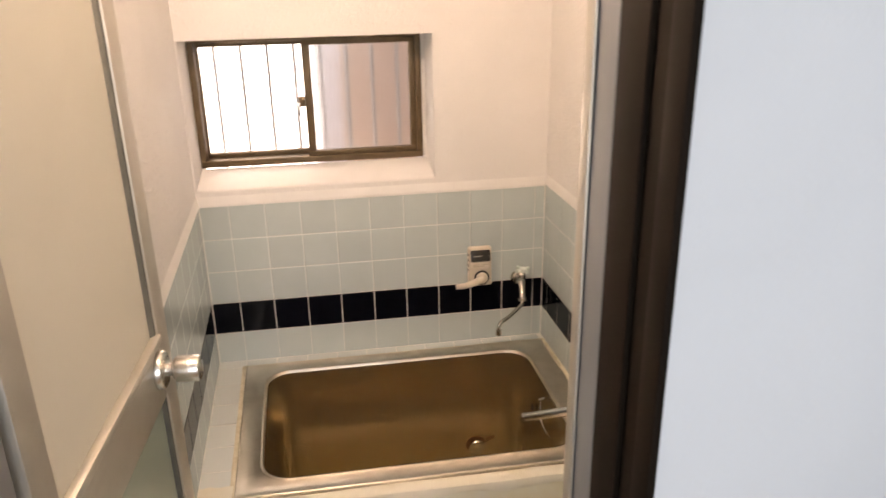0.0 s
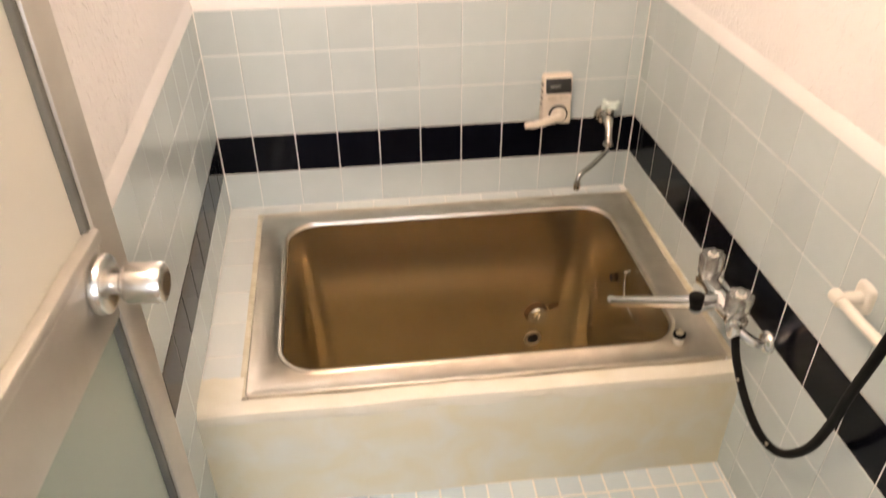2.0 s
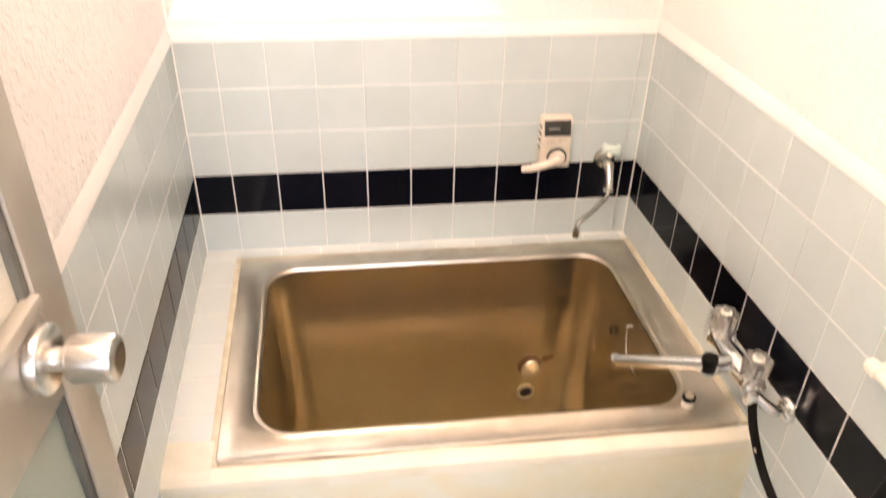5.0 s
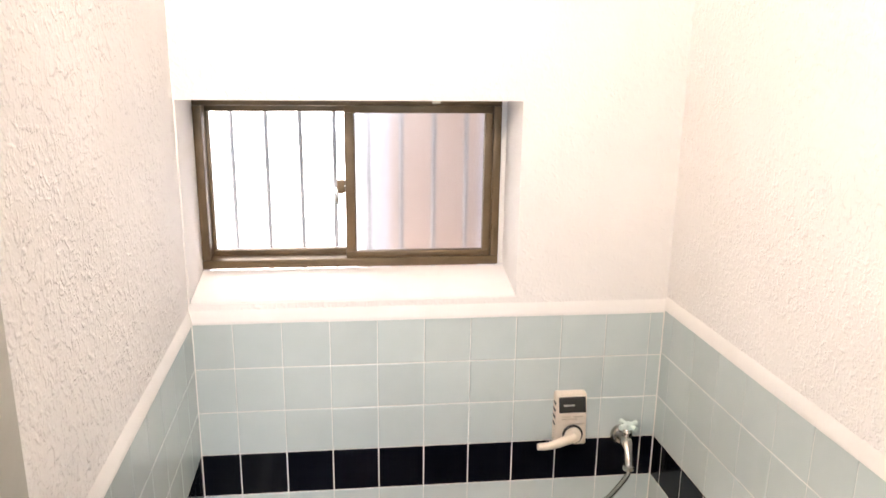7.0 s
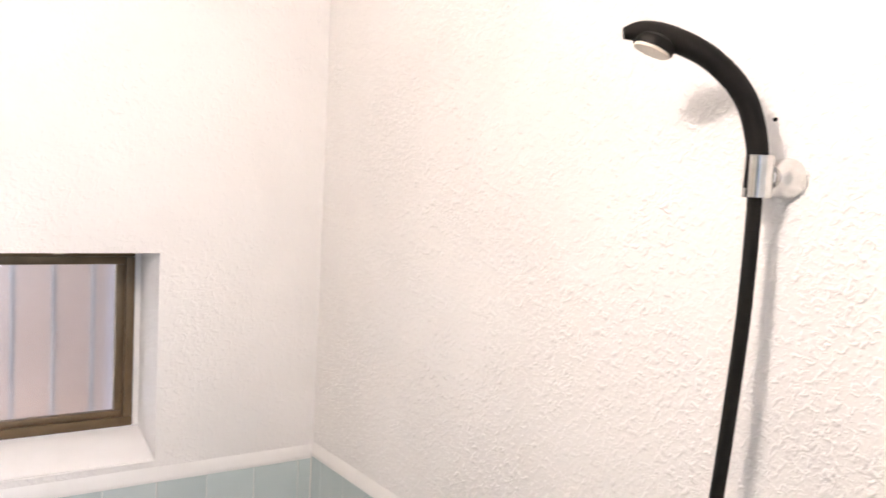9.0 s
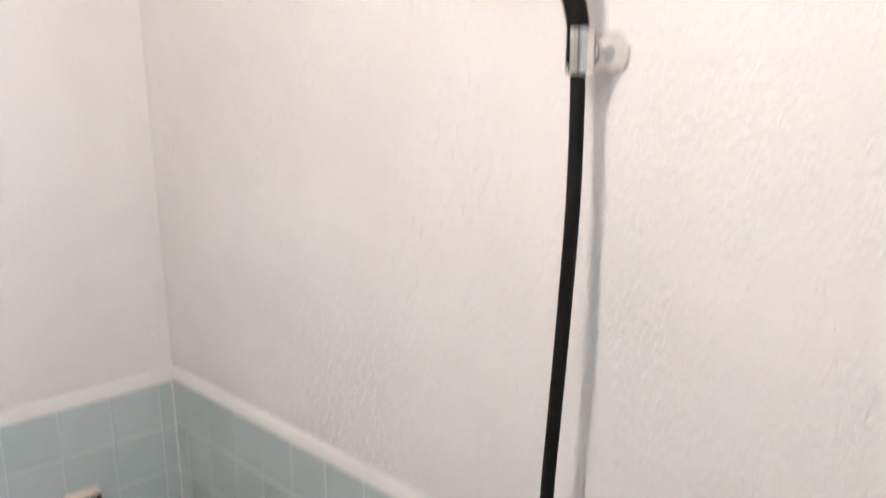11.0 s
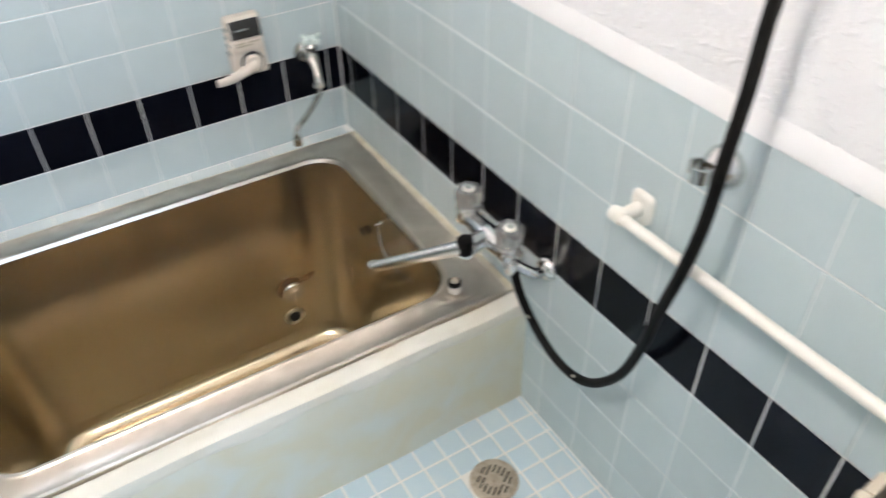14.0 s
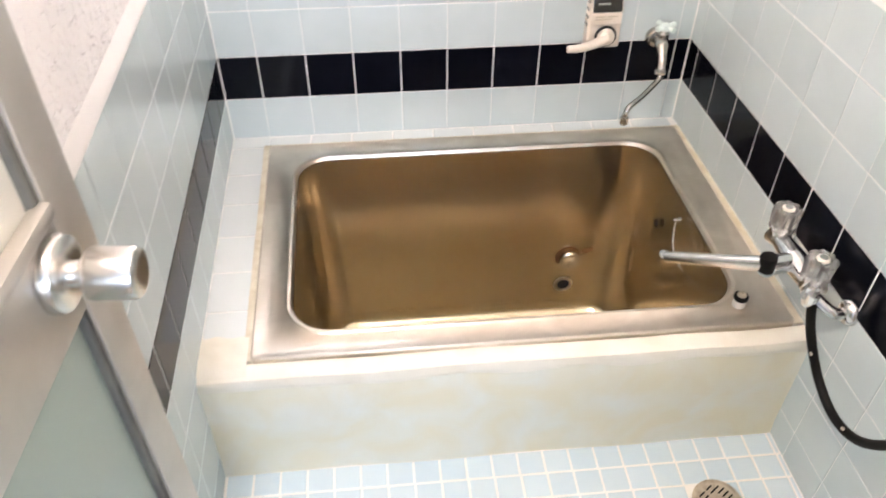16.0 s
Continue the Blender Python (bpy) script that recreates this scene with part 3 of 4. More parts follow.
# ---- taps ----
def mixer():
    """Two-handle bath mixer with clear fluted handles."""
    t = thing("bath_mixer_tap", "two-handle chrome wall mixer with clear fluted handles and a swivel spout", "tap")
    c = Vector((0.545, -0.700, 0.418))
    body = part("body", tube([(c.x, -0.776, c.z), (c.x, -0.74, c.z), (c.x, -0.66, c.z), (c.x, -0.624, c.z)], lambda q: 0.0235 - 0.006 * abs(math.sin(q * 2 * math.pi)), seg=20), CHROME, t)
    part("outlet", tube([(c.x, c.y, c.z), (c.x - 0.035, c.y - 0.006, c.z + 0.002), (c.x - 0.055, c.y - 0.012, c.z + 0.004), (c.x - 0.062, c.y - 0.016, c.z + 0.006)], 0.0185, seg=18), CHROME, body)
    part("hose_outlet", lathe([(0.0120, 0), (0.0120, 0.014), (0.010, 0.018)], aim((0.543, -0.772, 0.404), (0, -0.25, -1)), seg=16), CHROME, body)
    for y, w in ((-0.632, (0.0, 0.02, 1)), (-0.762, (0.0, -0.02, 1))):
        base = Vector((c.x, y, c.z))
        w = Vector(w).normalized()
        part("bonnet", lathe([(0.021, 0.0), (0.021, 0.012), (0.016, 0.022), (0.014, 0.028)], aim(base, w), seg=18), CHROME, t)
        h = part("handle", lathe([(0.015, 0.016), (0.0225, 0.018), (0.0250, 0.022), (0.0245, 0.030), (0.0262, 0.052), (0.0268, 0.060), (0.0240, 0.0645), (0.0135, 0.0640), (0.0125, 0.0585)], aim(base, w), seg=64, flutes=8, depth=0.17), CLEAR, t, "clear fluted acrylic handle")
        part("core", lathe([(0.010, 0.020), (0.012, 0.048), (0.013, 0.058)], aim(base, w), seg=14), CHROME, h)
        part("button", lathe([(0.0105, 0.0575), (0.0105, 0.0650), (0.0080, 0.0672)], aim(base, w), seg=18), WHITE_PLASTIC, h, "round white button")
        part("button_ring", lathe([(0.0072, 0.0666), (0.0072, 0.0677), (0.0050, 0.0678)], aim(base, w), seg=18), WORN, h)
    for y, z, fy in ((-0.625, 0.412, -0.588), (-0.775, 0.412, -0.806)):
        xw = side(RIGHT, fy)
        u = part("union", tube([(c.x, y, z), (c.x + 0.012, (y + fy) / 2, z - 0.010), (xw - 0.03, fy, z - 0.018), (xw - 0.006, fy, z - 0.018)], 0.0105, seg=14), CHROME, t, "bent chrome union")
        part("flange", lathe([(0.024, 0), (0.024, 0.004), (0.020, 0.011), (0.013, 0.015)], aim((xw - 0.004, fy, z - 0.018), (-1, 0, 0)), seg=24), CHROME, u)
    o = Vector((c.x - 0.060, c.y - 0.015, c.z + 0.013))
    part("collar", lathe([(0.0135, -0.014), (0.0150, -0.012), (0.0150, 0.014), (0.0140, 0.017), (0.010, 0.018)], aim(o, (-0.05, 0.06, 1)), seg=22), BLACK, t, "black spout collar")
    sp = part("spout", tube([o, o.lerp(Vector((0.374, -0.574, 0.326)), 0.33), o.lerp(Vector((0.374, -0.574, 0.328)), 0.66), (0.374, -0.574, 0.328), (0.369, -0.566, 0.318)], lambda q: 0.0105 + 0.0035 * (1 - q), seg=16), KNOB, t, "long satin chrome swivel spout")
    part("nozzle", lathe([(0.0125, 0), (0.0125, 0.020), (0.010, 0.022)], aim((0.371, -0.570, 0.330), (-0.15, 0.2, -1)), seg=16), CHROME, sp)


mixer()


def small_tap():
    t = thing("wall_tap", "small worn chrome tap with pale green cross handle, bent spout", "tap")
    at = Vector((0.492, 0.0, 0.503))
    part("flange", lathe([(0.026, 0.004), (0.026, 0.010), (0.020, 0.018), (0.012, 0.020)], aim(at, (0, -1, 0)), seg=24), WORN, t)
    part("body", tube([(0.492, -0.012, 0.503), (0.492, -0.040, 0.505), (0.490, -0.062, 0.499), (0.488, -0.080, 0.483), (0.4865, -0.090, 0.464)],
                      lambda q: 0.0125 + 0.0025 * math.exp(-((q - 0.40) / 0.12) ** 2) - 0.002 * math.exp(-((q - 0.72) / 0.15) ** 2), seg=16), WORN, t)
    part("bonnet", lathe([(0.013, 0), (0.013, 0.014), (0.009, 0.018), (0.006, 0.026)], Matrix.Translation((0.497, -0.036, 0.512)), seg=16), WORN, t)
    h = part("handle", lathe([(0.011, 0), (0.012, 0.004), (0.011, 0.013), (0.006, 0.016)], Matrix.Translation((0.499, -0.036, 0.534)), seg=16), MINT, t, "pale green cross handle")
    for k in range(4):
        a = radians(25 + 90 * k)
        d = Vector((math.cos(a), math.sin(a), 0))
        p = Vector((0.499, -0.036, 0.542))
        part("arm", tube([p + d * 0.006, p + d * 0.016, p + d * 0.026], lambda q: 0.005 + 0.002 * q, seg=10), MINT, h)
    part("nut", lathe([(0.011, 0), (0.0145, 0.003), (0.0145, 0.010), (0.011, 0.014)], aim((0.4865, -0.090, 0.466), (-0.05, -0.35, -1)), seg=6), WORN, t)
    part("spout", tube([(0.486, -0.094, 0.456), (0.482, -0.099, 0.445), (0.466, -0.115, 0.438), (0.425, -0.155, 0.430), (0.395, -0.182, 0.428), (0.384, -0.190, 0.418), (0.382, -0.191, 0.400)], 0.0065, seg=12), WORN, t, "thin bent chrome spout")
    part("nozzle", lathe([(0.0095, 0), (0.0095, 0.016), (0.008, 0.018)], aim((0.382, -0.191, 0.405), (0, 0, -1)), seg=14), WORN, t)


small_tap()


def boiler_control():
    t = thing("bath_boiler_control", "ivory plastic boiler control with a lever on the tiled wall", "control box")
    x0, x1, z0, z1, y = 0.316, 0.394, 0.497, 0.628, -0.040

    def sloped(bm):
        """Leans the upper part of the face back towards the wall."""
        for v in bm.verts:
            if v.co.y < -0.02:
                v.co.y += 0.30 * max(0.0, v.co.z - (z1 - 0.046))
        return bm

    part("body", sloped(box(x0, x1, y, -0.002, z0, z1, 0.006, seg=3)), IVORY, t)
    part("faceplate", sloped(box(x0 + 0.004, x1 - 0.004, y - 0.004, y, z0 + 0.060, z1 - 0.046, 0.002)), IVORY, t, "ivory label plate")
    part("cover", sloped(box(x0 + 0.004, x1 - 0.004, y - 0.004, y + 0.004, z1 - 0.045, z1 - 0.005, 0.002)), IVORY, t)
    screen = part("display", sloped(box(x0 + 0.006, x1 - 0.006, y - 0.007, y + 0.003, z1 - 0.042, z1 - 0.006, 0.002)), SMOKE, t, "smoked display window")
    part("caption", sloped(box(x0 + 0.016, x0 + 0.044, y - 0.0078, y - 0.006, z1 - 0.026, z1 - 0.022)), WORN, screen)
    for k, (u, v) in enumerate(((0.012, 0.034), (0.040, 0.064), (0.012, 0.050))):
        part("writing", box(x0 + u, x0 + v, y - 0.0048, y - 0.0038, z1 - 0.054 - 0.006 * (k // 2), z1 - 0.051 - 0.006 * (k // 2)), BRASS, t)
    kc = Vector((x0 + 0.042, y, z0 + 0.030))
    part("dial", lathe([(0.0255, 0), (0.0255, 0.003), (0.0240, 0.004), (0.021, 0.0042)], aim(kc, (0, -1, 0)), seg=28), SMOKE, t, "dark dial ring")
    k = part("knob", lathe([(0.0205, 0), (0.0205, 0.007), (0.018, 0.013), (0.012, 0.015)], aim(kc, (0, -1, 0)), seg=28), IVORY, t)
    part("lever", tube([kc + Vector((0.004, -0.010, 0)), kc + Vector((-0.03, -0.016, -0.011)), kc + Vector((-0.064, -0.021, -0.017)), kc + Vector((-0.090, -0.023, -0.017))], lambda q: 0.0125 - 0.0045 * q, seg=14), IVORY, k, "ivory lever")
    for i in range(4):
        part("vent_slot", box(x0 - 0.0008, x0 + 0.001, -0.030, -0.012, z0 + 0.05 + i * 0.018, z0 + 0.056 + i * 0.018), SMOKE, t)


boiler_control()


# ---- shower ----
HOSE = [(0.54, -0.784, 0.41), (0.545, -0.809, 0.352), (0.555, -0.86, 0.291), (0.56, -0.926, 0.268), (0.56, -0.992, 0.297),
        (0.555, -1.054, 0.385), (0.545, -1.091, 0.494), (0.54, -1.106, 0.566), (0.53, -1.135, 0.675), (0.53, -1.148, 0.763),
        (0.53, -1.152, 0.852), (0.535, -1.153, 0.933), (0.538, -1.152, 1.011), (0.545, -1.156, 1.117), (0.552, -1.161, 1.234),
        (0.560, -1.164, 1.359), (0.566, -1.162, 1.470), (0.566, -1.160, 1.505)]


def shower():
    t = thing("hand_shower", "black hand shower with a long hose looping to the mixer", "shower")
    part("hose", tube(HOSE, 0.0081, seg=14, steps=7), BLACK, t, "black rubber hose with pale scuffs")
    part("ferrule", lathe([(0.0105, 0), (0.0105, 0.022), (0.009, 0.024)], aim(Vector(HOSE[0]) + Vector((0, 0, 0.010)), (0, 0, -1)), seg=16), CHROME, t)
    hd = part("handset", tube([(0.566, -1.160, 1.500), (0.566, -1.160, 1.545), (0.556, -1.147, 1.598), (0.530, -1.124, 1.636), (0.500, -1.098, 1.657), (0.470, -1.074, 1.666), (0.452, -1.060, 1.664)],
                              lambda q: 0.0112 + 0.0035 * q if q < 0.75 else 0.0138 - 0.0075 * ((q - 0.75) / 0.25) ** 1.5, seg=18), BLACK, t)
    way = Vector((-0.30, 0.22, -0.93)).normalized()
    mk = aim(Vector((0.480, -1.082, 1.655)), way)
    part("spray_plate", lathe([(0.012, -0.008), (0.021, -0.003), (0.0235, 0.003), (0.023, 0.008), (0.018, 0.009)], mk, seg=28), BLACK, hd)
    part("spray_face", lathe([(0.021, 0.008), (0.0205, 0.0115), (0.010, 0.013)], mk, seg=28), IVORY, hd, "pale spray face")
    for p, q in ((1, 5), (3, 2)):
        part("scuff", tube([Vector(HOSE[p]).lerp(Vector(HOSE[p + 1]), 0.4) + Vector((-0.0060, -0.001, 0.0005)), Vector(HOSE[p]).lerp(Vector(HOSE[p + 1]), 0.48) + Vector((-0.0060, -0.001, 0.0005))], 0.0024, seg=8, straight=True), SLAT, t, "worn pale scuff")


shower()


def holder(name, at, clip, label, h, k=1.0):
    """A clip on a round wall plate; at is on the wall."""
    t = thing(name, label, "holder", group="shower holders on the wall")
    at = Vector(at)
    part("wall_plate", lathe([(0.029 * k, 0.0), (0.029 * k, 0.006), (0.026 * k, 0.014), (0.020 * k, 0.022), (0.015 * k, 0.030)], aim(at, (-1, 0, 0)), seg=26), CHROME, t)
    bb = bmesh.new()
    c = at + Vector(clip)
    n = 18
    rows = []
    for i in range(n + 1):
        a = radians(-140 + 280 * i / n)
        # the gap of the clip faces into the room and towards the window
        d = Vector((math.cos(a + radians(-40)), math.sin(a + radians(-40)), 0))
        rows.append([bb.verts.new(c + d * r + Vector((0, 0, z))) for r, z in ((0.0125, -h), (0.0165, -h), (0.0165, h), (0.0125, h))])
    for r0, r1 in zip(rows, rows[1:]):
        for k in range(4):
            bb.faces.new((r0[k], r0[(k + 1) % 4], r1[(k + 1) % 4], r1[k]))
    bb.faces.new(rows[0])
    bb.faces.new(rows[-1][::-1])
    part("clip", bb, CHROME, t)
    part("arm", tube([at + Vector((-0.02, 0, 0)), c + Vector((0.015, 0, 0))], 0.011, seg=14, straight=True), CHROME, t)


holder("shower_holder", (side(RIGHT, -1.168) - 0.001, -1.168, 1.513), (-0.044, 0.008, 0.0), "chrome clip holding the hand shower on the stucco wall", 0.023, 0.8)
holder("shower_holder", (side(RIGHT, -1.10) - 0.004, -1.100, 0.785), (-0.036, 0.008, 0.001), "empty chrome shower clip on the tiled wall", 0.010, 1.0)
b = lathe([(0.0025, 0), (0.0025, 0.002)], aim((side(RIGHT, -1.148) - 0.002, -1.148, 1.580), (-1, 0, 0)), seg=8)
tagged(link("screw_hole", b, HOLE), "small dark screw hole in the stucco wall", "hole")


def rounded_plate(x, y, z, hw, hh, thick):
    """A plate with round corners on the wall at x, domed towards the room."""
    bb = bmesh.new()
    rows = [[bb.verts.new((x - d, y + p, z + q)) for p, q in rounded(-hw + g, hw - g, -hh + g, hh - g, 0.010 - g * 0.5, 5)]
            for d, g in ((0, 0), (thick * 0.6, 0), (thick * 0.9, 0.002), (thick, 0.005))]
    for r0, r1 in zip(rows, rows[1:]):
        for k in range(len(r0)):
            j = (k + 1) % len(r0)
            bb.faces.new((r0[k], r0[j], r1[j], r1[k]))
    bb.faces.new(rows[-1])
    return bb


def towel_bar():
    t = thing("towel_bar", "white plastic towel bar on two brackets on the tiled wall", "towel bar")
    x = 0.562
    part("bar", tube([(x, -0.978, 0.652), (x, -1.705, 0.685)], 0.0083, seg=16, straight=True), WHITE_PLASTIC, t)
    part("bar_seam", tube([(x, -1.125, 0.6587), (x, -1.129, 0.6589)], 0.0087, seg=16, straight=True), GROUT, t)
    for y, z in ((-0.990, 0.6525), (-1.690, 0.6845)):
        xw = side(RIGHT, y) - 0.004
        br = part("bracket", tube([(xw, y, z), ((x + xw) / 2, y, z), (x, y, z)], 0.011, seg=14, straight=True), WHITE_PLASTIC, t)
        part("end_cap", lathe([(0.0095, -0.012), (0.0112, -0.010), (0.0112, 0.010), (0.009, 0.013)], aim((x, y + 0.004, z), (0, 1, 0)), seg=18), WHITE_PLASTIC, br)
        part("mount", rounded_plate(xw, y, z, 0.020, 0.025, 0.010), WHITE_PLASTIC, br)


towel_bar()


def slat_mat():
    """A rolled-up slatted bath mat standing on end."""
    t = thing("rolled_slat_mat", "rolled-up pale slatted bath mat standing on its end in the corner", "bath mat")
    cx, cy, h = 0.413, -1.560, 0.772
    prof = [(-0.0050, -0.0128), (0.0030, -0.0141), (0.0050, -0.0120), (0.0050, 0.0120), (0.0030, 0.0141), (-0.0050, 0.0128)]
    bb = bmesh.new()
    rows = [[bb.verts.new((x * q, y * q, z)) for x, y in prof] for z, q in ((0, 0.96), (0.002, 1), (h - 0.002, 1), (h, 0.93))]
    for r0, r1 in zip(rows, rows[1:]):
        for q in range(6):
            bb.faces.new((r0[q], r0[(q + 1) % 6], r1[(q + 1) % 6], r1[q]))
    bb.faces.new(rows[0][::-1])
    bb.faces.new(rows[-1])
    first = part("slat", bb, SLAT, t, smooth=False)
    a, r, k, line = radians(130), 0.052, 0, []
    while r < 0.1095:
        tilt = radians(5 * math.sin(k * 2.1 + 0.4))
        m = Matrix.Translation((cx + r * math.cos(a), cy + r * math.sin(a), FLOOR + 0.006 * (k * 7 % 5) / 5)) @ Matrix.Rotation(a + tilt, 4, "Z")
        line.append((cx + r * math.cos(a), cy + r * math.sin(a)))
        if k == 0:
            first.matrix_basis = m
        else:
            o = new("slat", first.data)
            o.parent, o.matrix_basis = t, m
        turn = 0.0296 / r
        a, r, k = a + turn, r + 0.0245 * turn / (2 * math.pi), k + 1
    for z in (0.10, 0.40, 0.70):
        part("cord", tube([(x, y, z) for x, y in line], 0.0022, seg=6, steps=4), GROUT, t, "cord threaded through the slats")


slat_mat()


def floor_drain():
    t = thing("floor_drain", "round dull metal floor drain with curved slots in the mosaic", "drain")
    c = Matrix.Translation((0.434, -0.908, FLOOR))
    part("plate", lathe([(0.048, 0), (0.048, 0.003), (0.045, 0.0046), (0.038, 0.0048), (0.037, 0.0040), (0.010, 0.0040)], c, seg=36), BRASS, t)
    for i in range(-3, 4):
        if i == 0:
            spans = ((-0.033, -0.016), (0.016, 0.033))
        else:
            w = math.sqrt(0.034 ** 2 - (i * 0.0095) ** 2)
            inner = math.sqrt(max(0.003 ** 2, 0.017 ** 2 - (i * 0.0095) ** 2))
            spans = ((-w, -inner), (inner, w))
        for u, v in spans:
            if v - u > 0.006:
                bb = box(u, v, i * 0.0095 - 0.0016, i * 0.0095 + 0.0016, 0.0036, 0.0049)
                bb.transform(c @ Matrix.Rotation(radians(35), 4, "Z"))
                part("slot", bb, HOLE, t, smooth=False)
    part("hub", lathe([(0.008, 0.004), (0.008, 0.0055), (0.003, 0.006)], c, seg=14), BRASS, t)


floor_drain()


def wall_lamp():
    t = thing("wall_lamp", "round white globe lamp on the wall above the open door", "lamp")
    x, y, z = side(LEFT, -1.30), -1.30, 2.05
    part("base", lathe([(0.05, 0), (0.05, 0.02), (0.04, 0.03)], aim((x + 0.002, y, z), (1, 0, 0)), seg=24), WHITE_PLASTIC, t)
    prof = [(0.062 * math.sin(radians(a)), 0.085 - 0.062 * math.cos(radians(a))) for a in range(25, 180, 12)]
    part("shade", lathe(prof, aim((x + 0.002, y, z), (1, 0, 0)), seg=24), GLOBE, t, "glowing globe shade")


wall_lamp()


# ---- tiles ----
TILE_MESHES = {}


def tile_mesh(w, h, mat, thick=0.0045, soft=0.0016):
    key = (round(w, 4), round(h, 4), mat.name)
    if key not in TILE_MESHES:
        bb = bmesh.new()
        rings = []
        for inset, x in ((0.0, 0.0), (0.0, thick - soft), (soft * 0.4, thick - soft * 0.3), (soft * 1.3, thick)):
            a, c = w / 2 - inset, h / 2 - inset
            rings.append([bb.verts.new((x, p, q)) for p, q in ((-a, -c), (a, -c), (a, c), (-a, c))])
        for lo, hi in zip(rings, rings[1:]):
            for i in range(4):
                bb.faces.new((lo[i], lo[(i + 1) % 4], hi[(i + 1) % 4], hi[i]))
        bb.faces.new(rings[-1])
        bmesh.ops.recalc_face_normals(bb, faces=bb.faces)
        me = bpy.data.meshes.new("tile")
        bb.to_mesh(me)
        bb.free()
        me.materials.append(mat)
        TILE_MESHES[key] = me
    return TILE_MESHES[key]


def lay(parent, m, w, h, mat, rnd, name="tile"):
    o = new(name, tile_mesh(w, h, mat))
    o.parent = parent
    tilt = Matrix.Rotation(rnd.uniform(-0.0035, 0.0035), 4, "Y") @ Matrix.Rotation(rnd.uniform(-0.0035, 0.0035), 4, "Z")
    o.matrix_basis = m @ tilt
    return o


def tile_wall(parent, frame_m, cuts, low, seed, lift=0.0):
    rnd = random.Random(seed)
    gap = 0.0021
    edges = [BAND + k * PITCH for k in range(-4, 4)] + [TOP + 0.0015]
    edges[-2:] = [edges[-2] + lift, edges[-1] + lift]
    edges = [low] + [e for e in edges if e > low + 0.012]
    for z0, z1 in zip(edges, edges[1:]):
        mat = DARK if abs(z0 - BAND) < 0.001 else TILE
        for a0, a1 in zip(cuts, cuts[1:]):
            if a1 - a0 < 0.012:
                continue
            m = frame_m @ Matrix.Translation((0.0, (a0 + a1) / 2, (z0 + z1) / 2))
            lay(parent, m, a1 - a0 - (gap if mat is DARK else 0.0008), z1 - z0 - (0.0015 if mat is TILE else 0.0014), mat, rnd)


xs = [LEFT] + [(k - 5) * PITCH for k in range(1, 11)] + [RIGHT]
tile_wall(wall_north, NORTH, xs, RIM - 0.006, 1)
ys = [0.005] + [0.0556 + k * 0.1092 for k in range(0, 17) if 0.0556 + k * 0.1092 < 1.74] + [1.748]
tile_wall(wall_east, EAST_LAID, ys, FLOOR - 0.02, 2, LIFT)
ys = [-1.748] + [-1.739 + k * 0.1092 for k in range(0, 16)] + [-0.005]
tile_wall(wall_west, WEST, ys, FLOOR, 3)

# tiled backing behind the tiles shows as joints
for nm, fm, a0, a1, lo in (("joints", NORTH, LEFT, RIGHT, RIM - 0.03), ("joints", EAST_LAID, 0.0, 1.75, FLOOR - 0.02), ("joints", WEST, -1.75, 0.0, FLOOR)):
    bb = box(-0.001, 0.0034, a0, a1, lo, TOP + 0.001)
    bb.transform(fm)
    par = {0: wall_north, 1: wall_east, 2: wall_west}[(NORTH, EAST_LAID, WEST).index(fm)]
    part("joints", bb, GROUT, par, "cream tile joints", smooth=False)

# white sealant down the inner corners of the tiling
for x, par in ((RIGHT - 0.0052, wall_east), (LEFT + 0.0052, wall_west)):
    part("corner_sealant", tube([(x, -0.0052, RIM - 0.004), (x, -0.0052, TOP + 0.001)], 0.0017, seg=8, straight=True), GROUT, par, "white sealant in the corner")

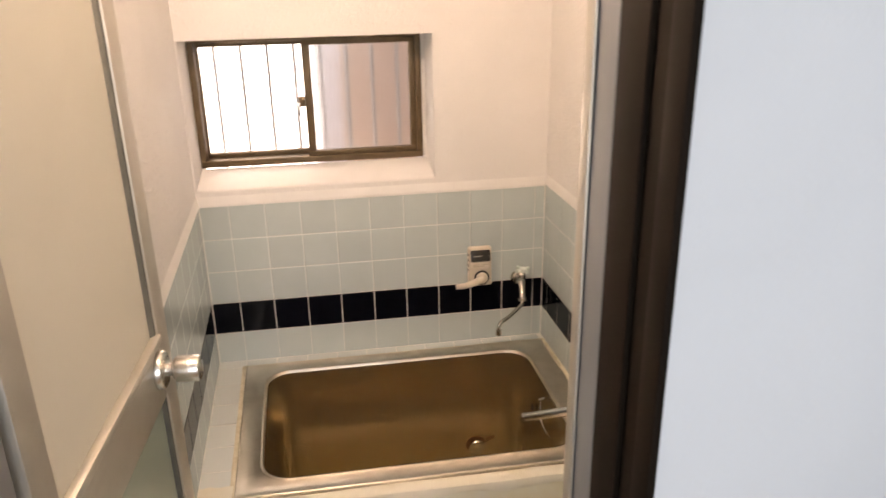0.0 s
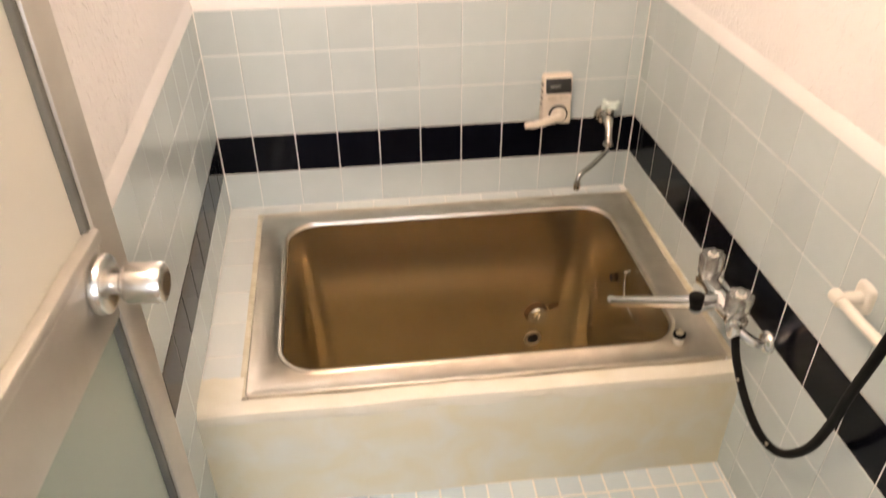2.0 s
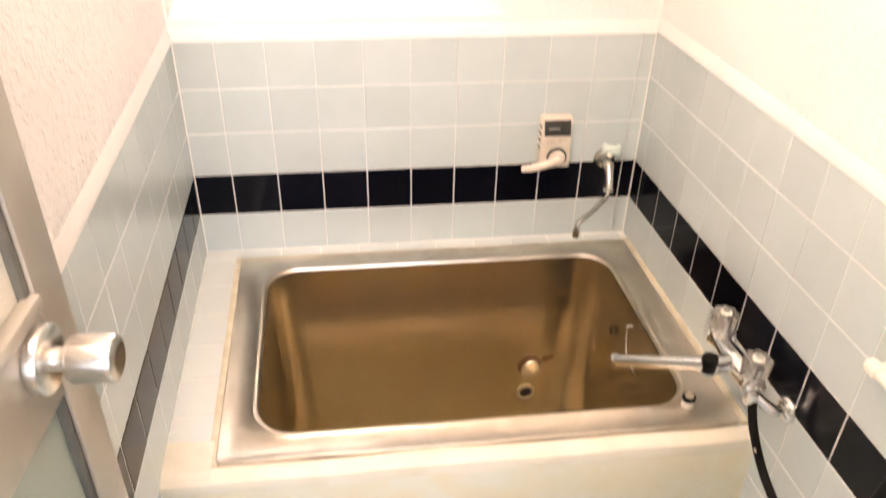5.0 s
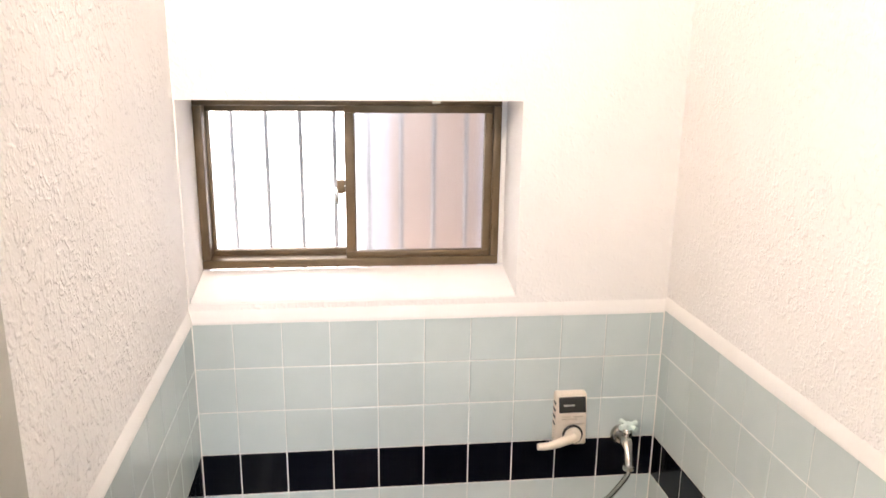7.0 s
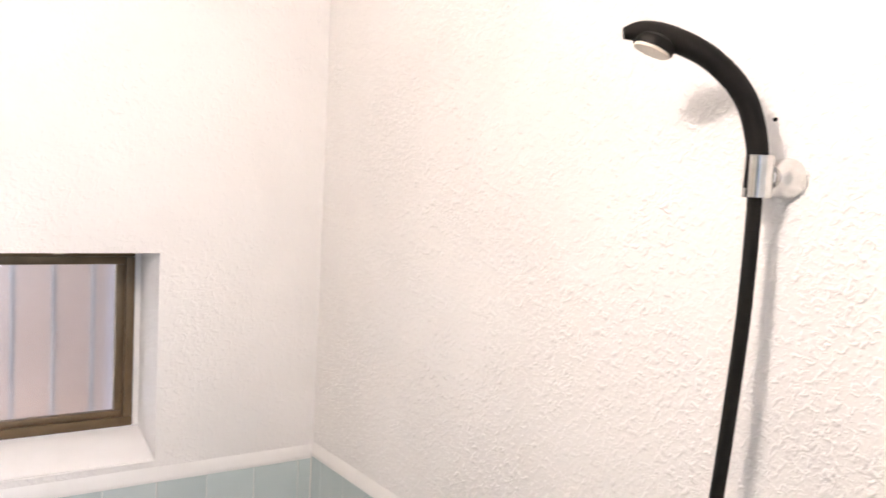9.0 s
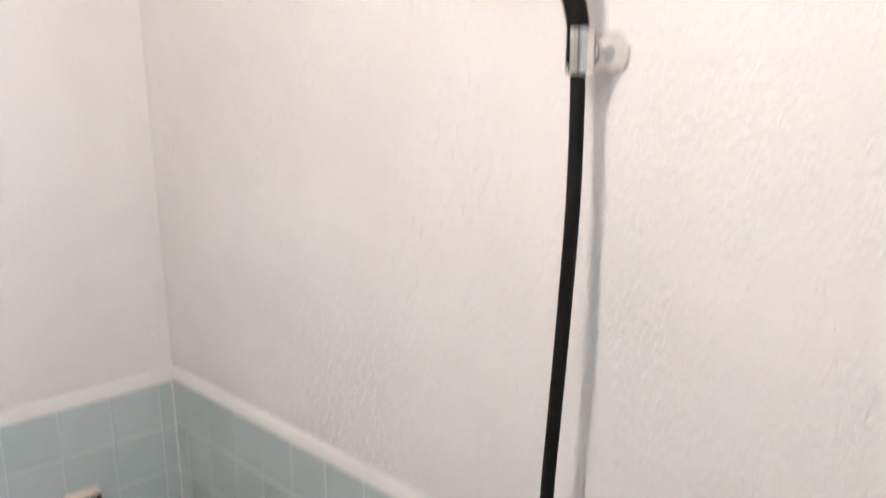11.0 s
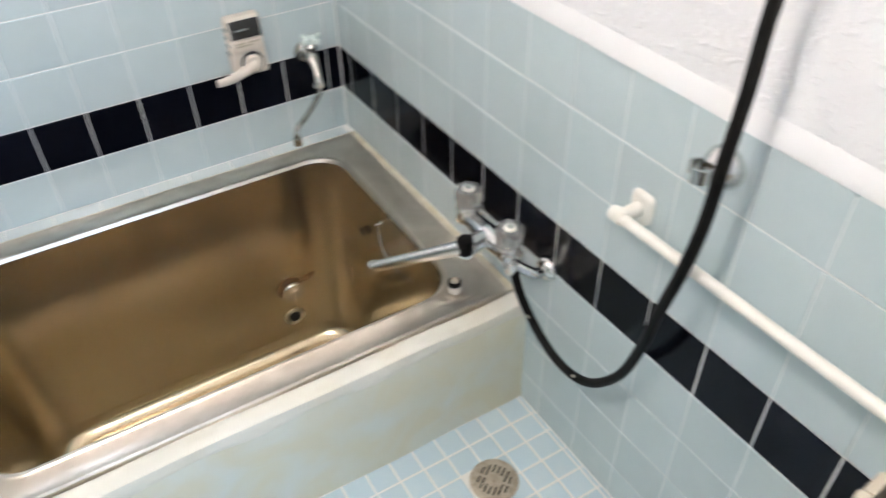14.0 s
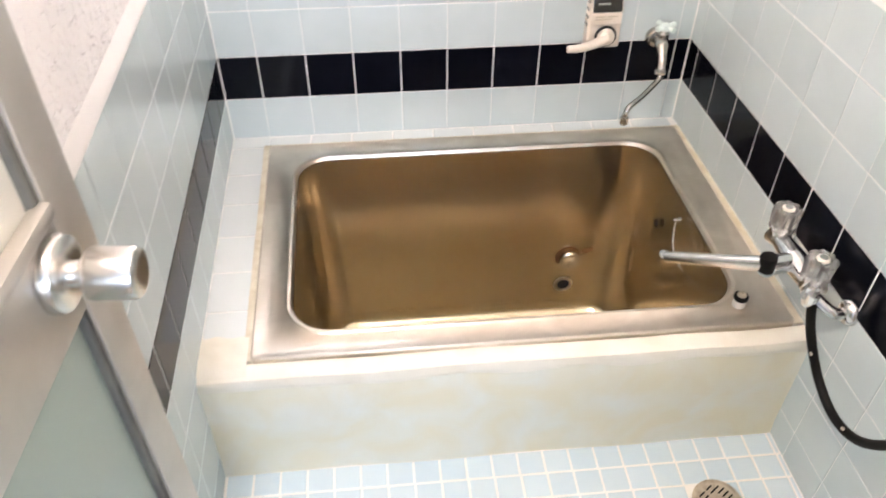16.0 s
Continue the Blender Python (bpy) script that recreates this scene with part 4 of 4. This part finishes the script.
# ledge tiles beside and behind the bathtub
rnd = random.Random(5)
FLAT = Matrix.Rotation(radians(-90), 4, "Y")
for k in range(-1, 6):
    y1, w = (-0.052 - k * PITCH, PITCH - 0.003) if k >= 0 else (-0.005, 0.045)
    xm = LEFT + 0.0055 + 0.044 - math.tan(radians(1.1)) * (y1 - w / 2)
    lay(bath_surround, Matrix.Translation((xm, y1 - w / 2 - 0.001, RIM - 0.0085)) @ FLAT, w, 0.0875, DECK, rnd)
for k in range(10):
    m = Matrix.Translation((-0.436 + (k + 0.5) * 0.1, -0.0285, RIM - 0.0085)) @ FLAT
    lay(bath_surround, m, 0.042, 0.097, DECK, rnd)

# mosaic floor
FP = 0.0522
rnd = random.Random(7)
far = []
for i in range(22):
    for j in range(20):
        y = -0.762 - (j + 0.5) * FP
        x = -0.507 + (i + 0.5) * FP - 0.024 * (y + 0.76)
        if y < -1.745 or x > side(RIGHT, y) - 0.015:
            continue
        if (x - 0.434) ** 2 + (y + 0.908) ** 2 < 0.030 ** 2:
            continue
        m = Matrix.Translation((x, y, FLOOR - 0.0042)) @ FLAT
        if y > -1.38:
            lay(floor, m, FP - 0.0037, FP - 0.0037, MOSAIC, rnd, "mosaic_tile")
        else:
            far.append(m)
for j in range(19):
    y = -0.762 - (j + 0.5) * FP
    ends = [-0.507 + (i + 1) * FP - 0.024 * (y + 0.76) for i in range(22)]
    x0 = max(e for e in ends if e - FP / 2 <= side(RIGHT, y) - 0.015)
    w = round((side(RIGHT, y) - 0.006 - x0) / 0.002) * 0.002
    if w > 0.009 and y > -1.745:
        lay(floor, Matrix.Translation((x0 + w / 2, y, FLOOR - 0.0042)) @ FLAT, FP - 0.0037, w - 0.003, MOSAIC, rnd, "mosaic_tile")
bb = bmesh.new()
src = tile_mesh(FP - 0.0037, FP - 0.0037, MOSAIC)
for m in far:
    n0 = len(bb.verts)
    bb.from_mesh(src)
    bb.verts.ensure_lookup_table()
    for v in bb.verts[n0:]:
        v.co = m @ v.co
tagged(part("mosaic_field", bb, MOSAIC, floor, smooth=False), kind="stuff")
